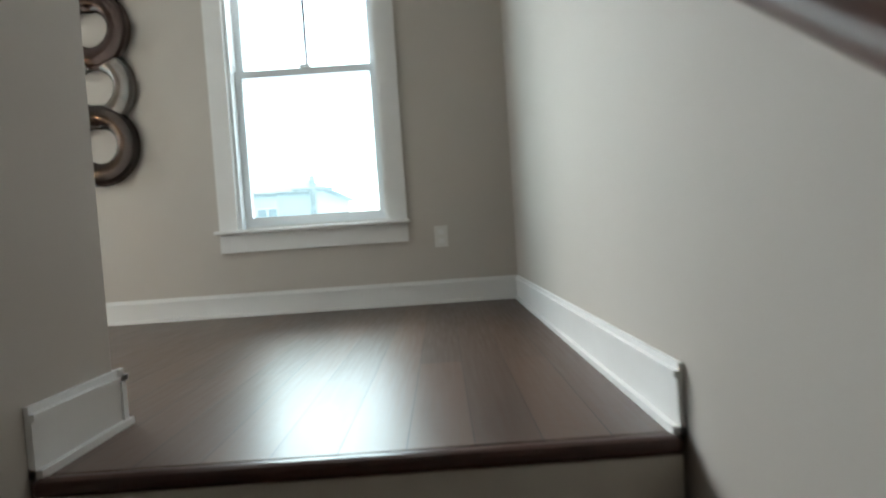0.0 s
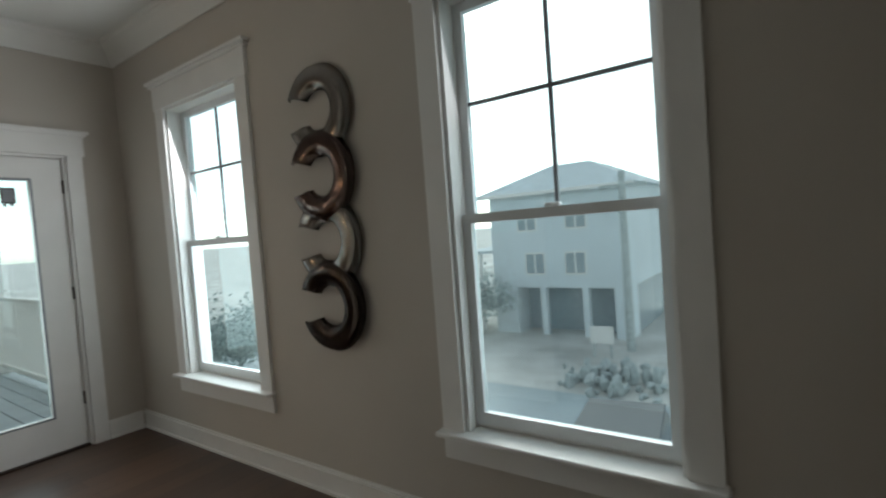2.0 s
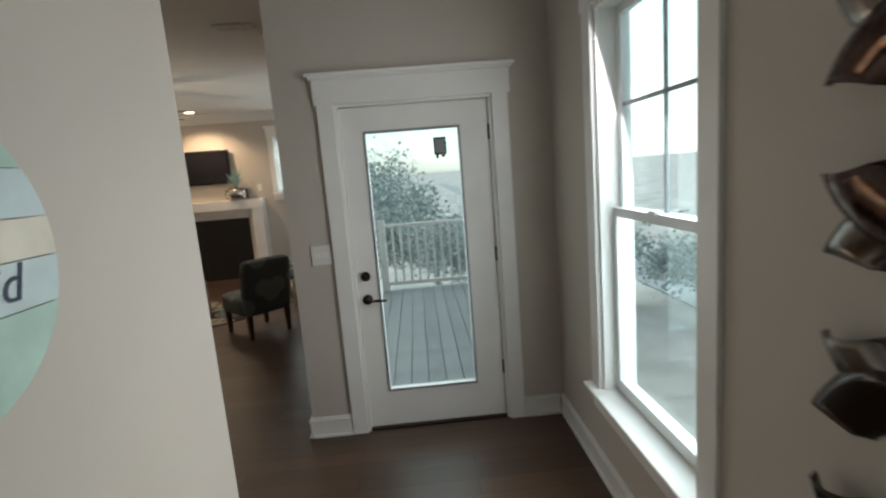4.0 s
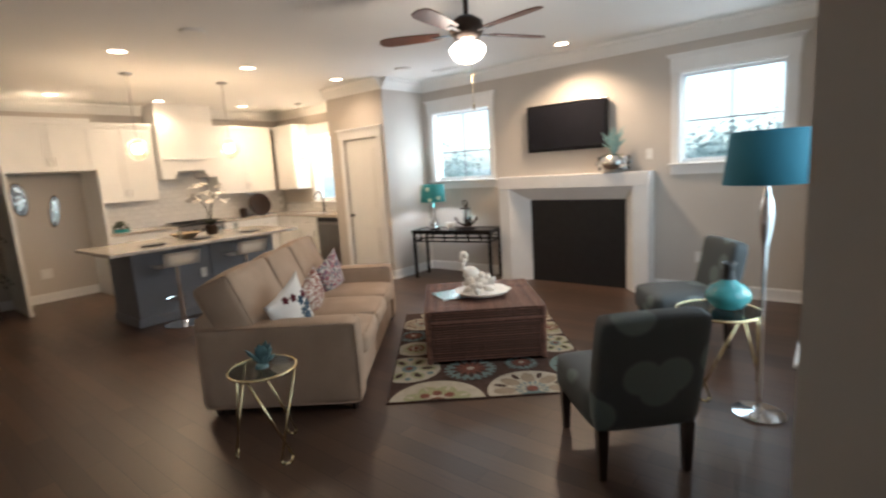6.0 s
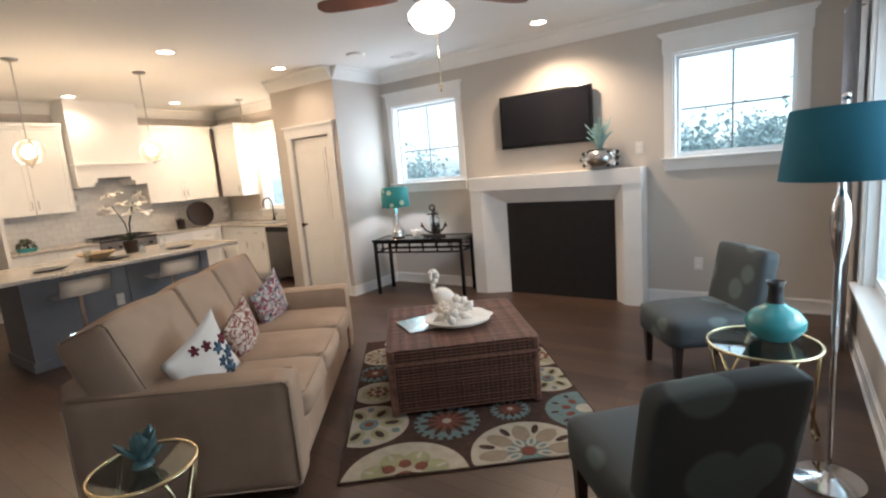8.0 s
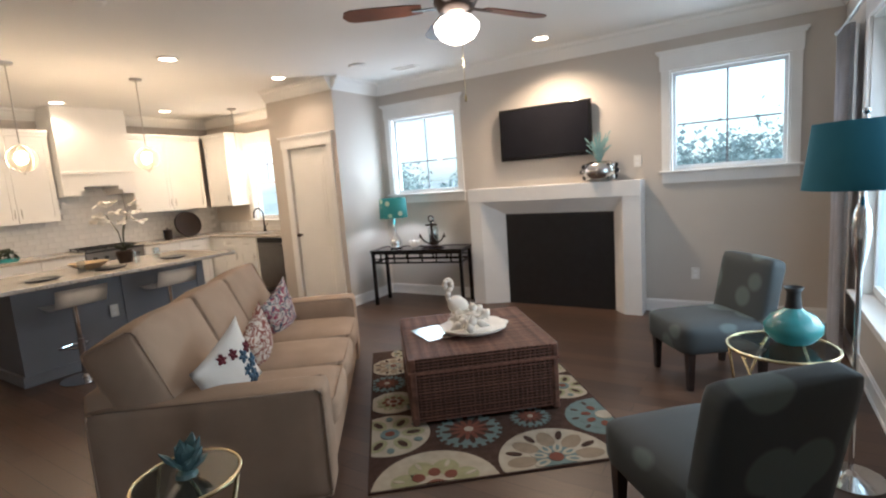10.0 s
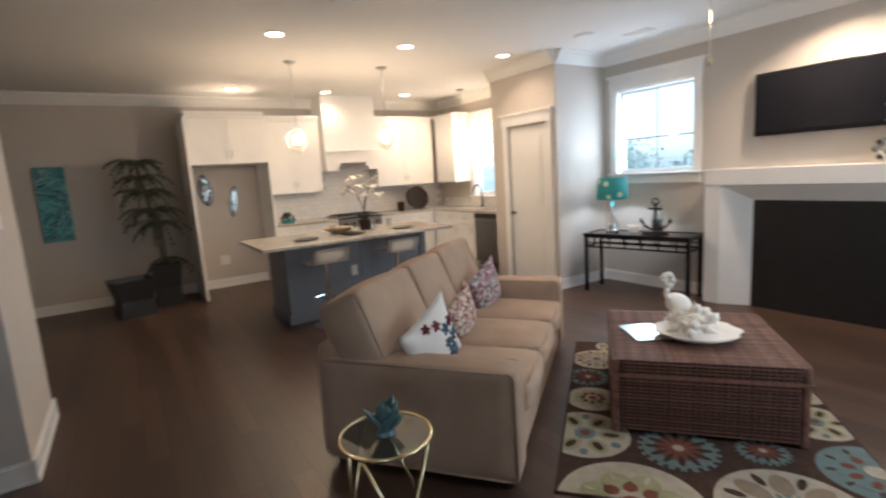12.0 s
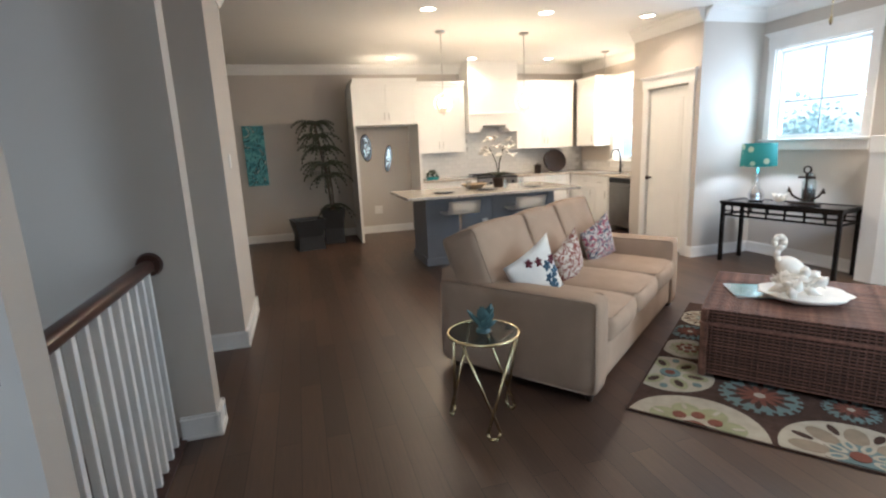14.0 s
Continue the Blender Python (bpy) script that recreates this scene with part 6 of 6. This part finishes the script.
car = thing("parked_car", pose(5.5, -0.35, -3.5, 0, 0, 8), "dark blue parked car on the driveway", "car")
bm = bmesh.new()
rows = []
for x, w, z0, z1 in ((-2.2, 0.7, 0.45, 0.75), (-2.0, 0.85, 0.3, 0.95), (-1.0, 0.9, 0.28, 1.02), (0.9, 0.9, 0.28, 1.0), (1.9, 0.85, 0.3, 0.9), (2.2, 0.7, 0.45, 0.7)):
    rows.append([bm.verts.new((x, s * w * f, z)) for s, f, z in ((-1, 0.95, z0), (-1, 1, (z0 + z1) / 2), (-1, 0.9, z1), (1, 0.9, z1), (1, 1, (z0 + z1) / 2), (1, 0.95, z0))])
for a, b in zip(rows, rows[1:]):
    for j in range(6):
        bm.faces.new((a[j], a[(j + 1) % 6], b[(j + 1) % 6], b[j]))
bm.faces.new(rows[0])
bm.faces.new(rows[-1])
part("body", bm, CARM, car)
bm = bmesh.new()
lo = [bm.verts.new(p) for p in ((-1.2, -0.8, 0.98), (2.0, -0.8, 0.9), (2.0, 0.8, 0.9), (-1.2, 0.8, 0.98))]
hi = [bm.verts.new(p) for p in ((-0.6, -0.62, 1.56), (1.55, -0.62, 1.56), (1.55, 0.62, 1.56), (-0.6, 0.62, 1.56))]
for i in range(4):
    bm.faces.new((lo[i], lo[(i + 1) % 4], hi[(i + 1) % 4], hi[i]))
part("windows", bm, CARGLASS, car, "tinted car glass")
part("roof", B((-0.62, 1.58, -0.64, 0.64, 1.56, 1.60), bevel=0.015), CARM, car)
for x in (-1.35, 1.35):
    for s in (-1, 1):
        bm = bmesh.new()
        tube(bm, (x, s * 0.72, 0.32), (x, s * 0.92, 0.32), 0.32, n=20)
        wl = part("wheel", bm, BLACK, car)
        bm = bmesh.new()
        tube(bm, (x, s * 0.9, 0.32), (x, s * 0.93, 0.32), 0.19, n=16)
        part("rim", bm, FOILS, wl)


def tree(x, y, z, h, r, seed, label, leafy=500):
    e = thing("tree", pose(x, y, z), label, "tree", "trees outside")
    rn = random.Random(seed)
    bm = bmesh.new()
    tube(bm, (0, 0, 0), (0, 0, h * 0.5), 0.14, 0.08, 7)
    tips = []
    for k in range(14):
        a, zz = rn.uniform(0, 6.28), h * rn.uniform(0.25, 0.55)
        t = Vector((r * rn.uniform(0.4, 0.95) * math.cos(a), r * rn.uniform(0.4, 0.95) * math.sin(a), zz + h * rn.uniform(0.12, 0.42)))
        tube(bm, (0, 0, zz), t, 0.06, 0.015, 5)
        tips.append(t)
        for q in range(6):
            u = t + Vector((rn.uniform(-1, 1), rn.uniform(-1, 1), rn.uniform(-0.3, 1))) * r * 0.4
            tube(bm, t, u, 0.018, 0.004, 4)
            tips.append(u)
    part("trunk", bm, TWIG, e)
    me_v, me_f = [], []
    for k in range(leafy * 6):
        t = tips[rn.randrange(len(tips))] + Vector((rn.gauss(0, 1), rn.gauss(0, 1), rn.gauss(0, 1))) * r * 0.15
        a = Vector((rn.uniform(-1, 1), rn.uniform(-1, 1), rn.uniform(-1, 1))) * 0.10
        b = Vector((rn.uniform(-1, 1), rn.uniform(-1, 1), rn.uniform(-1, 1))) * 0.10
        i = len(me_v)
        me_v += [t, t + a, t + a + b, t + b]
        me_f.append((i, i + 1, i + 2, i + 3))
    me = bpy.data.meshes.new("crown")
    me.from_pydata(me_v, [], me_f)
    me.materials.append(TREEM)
    c = new("crown", me)
    c.parent = e


# the trees' misty paleness lies in their leaf and twig colours
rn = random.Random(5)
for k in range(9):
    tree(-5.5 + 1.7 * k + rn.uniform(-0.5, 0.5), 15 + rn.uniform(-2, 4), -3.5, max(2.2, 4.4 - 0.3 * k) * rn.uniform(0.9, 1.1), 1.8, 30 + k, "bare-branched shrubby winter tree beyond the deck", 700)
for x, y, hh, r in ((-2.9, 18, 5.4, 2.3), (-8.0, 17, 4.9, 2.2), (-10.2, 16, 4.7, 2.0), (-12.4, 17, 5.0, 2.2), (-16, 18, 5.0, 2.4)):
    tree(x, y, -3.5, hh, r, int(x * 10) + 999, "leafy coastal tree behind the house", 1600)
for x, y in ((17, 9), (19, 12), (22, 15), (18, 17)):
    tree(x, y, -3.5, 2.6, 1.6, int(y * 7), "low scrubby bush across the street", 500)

# ---- wall tiles, last ----
tile_me = mesh("tile", B((-0.0035, 0.0035, -0.074, 0.074, -0.0365, 0.0365), bevel=0.0015), TILE)
count = 0
for r in range(14):
    z = 0.958 + 0.0765 * r
    for c in range(24):
        y = 4.1 + 0.1515 * c + (0.0757 if r % 2 else 0)
        inside = (r < 6 and 4.03 < y - 0.074 and y + 0.074 < 7.49) or (r >= 6 and 4.94 < y - 0.07 and y + 0.07 < 5.92)
        if inside and count < 220:
            part("tile", tile_me, None, bs, at=Matrix.Translation((-10.9425, y, z)))
            count += 1
for r in range(2):
    for c in range(17):
        part("tile", tile_me, None, bs, at=Matrix.Translation((-10.8 + 0.1515 * c, 7.4915, 0.958 + 0.0765 * r)) @ Matrix.Rotation(radians(90), 4, "Z"))

# construction debris and a small sign by the street
rn2 = random.Random(77)
bm = bmesh.new()
for k in range(70):
    r = rn2.uniform(0.08, 0.28)
    bmesh.ops.create_icosphere(bm, subdivisions=1, radius=r, matrix=Matrix.Translation((12.6 + rn2.gauss(0, 0.6), 1.95 + rn2.gauss(0, 0.9), -3.5 + rn2.uniform(0.0, 0.3))) @ Euler((rn2.uniform(0, 3), rn2.uniform(0, 3), 0)).to_matrix().to_4x4() @ Matrix.Diagonal((1.4, 0.8, 0.6, 1)))
rubble = tagged(new("rubble", mesh("rubble", bm, TWIG)), "heap of rubble beside the street, paled as through haze", "rubble", "", "stuff")
ys = thing("yard_sign", pose(15.2, 2.9, -3.5), "small white sign on two stakes by the street", "sign")
part("board", B((-0.03, 0.03, -0.4, 0.4, 0.5, 1.1), bevel=0.005), TRIM, ys)
for yy in (-0.3, 0.3):
    part("stake", B((-0.02, 0.02, yy - 0.03, yy + 0.03, 0, 0.5)), TWIG, ys)
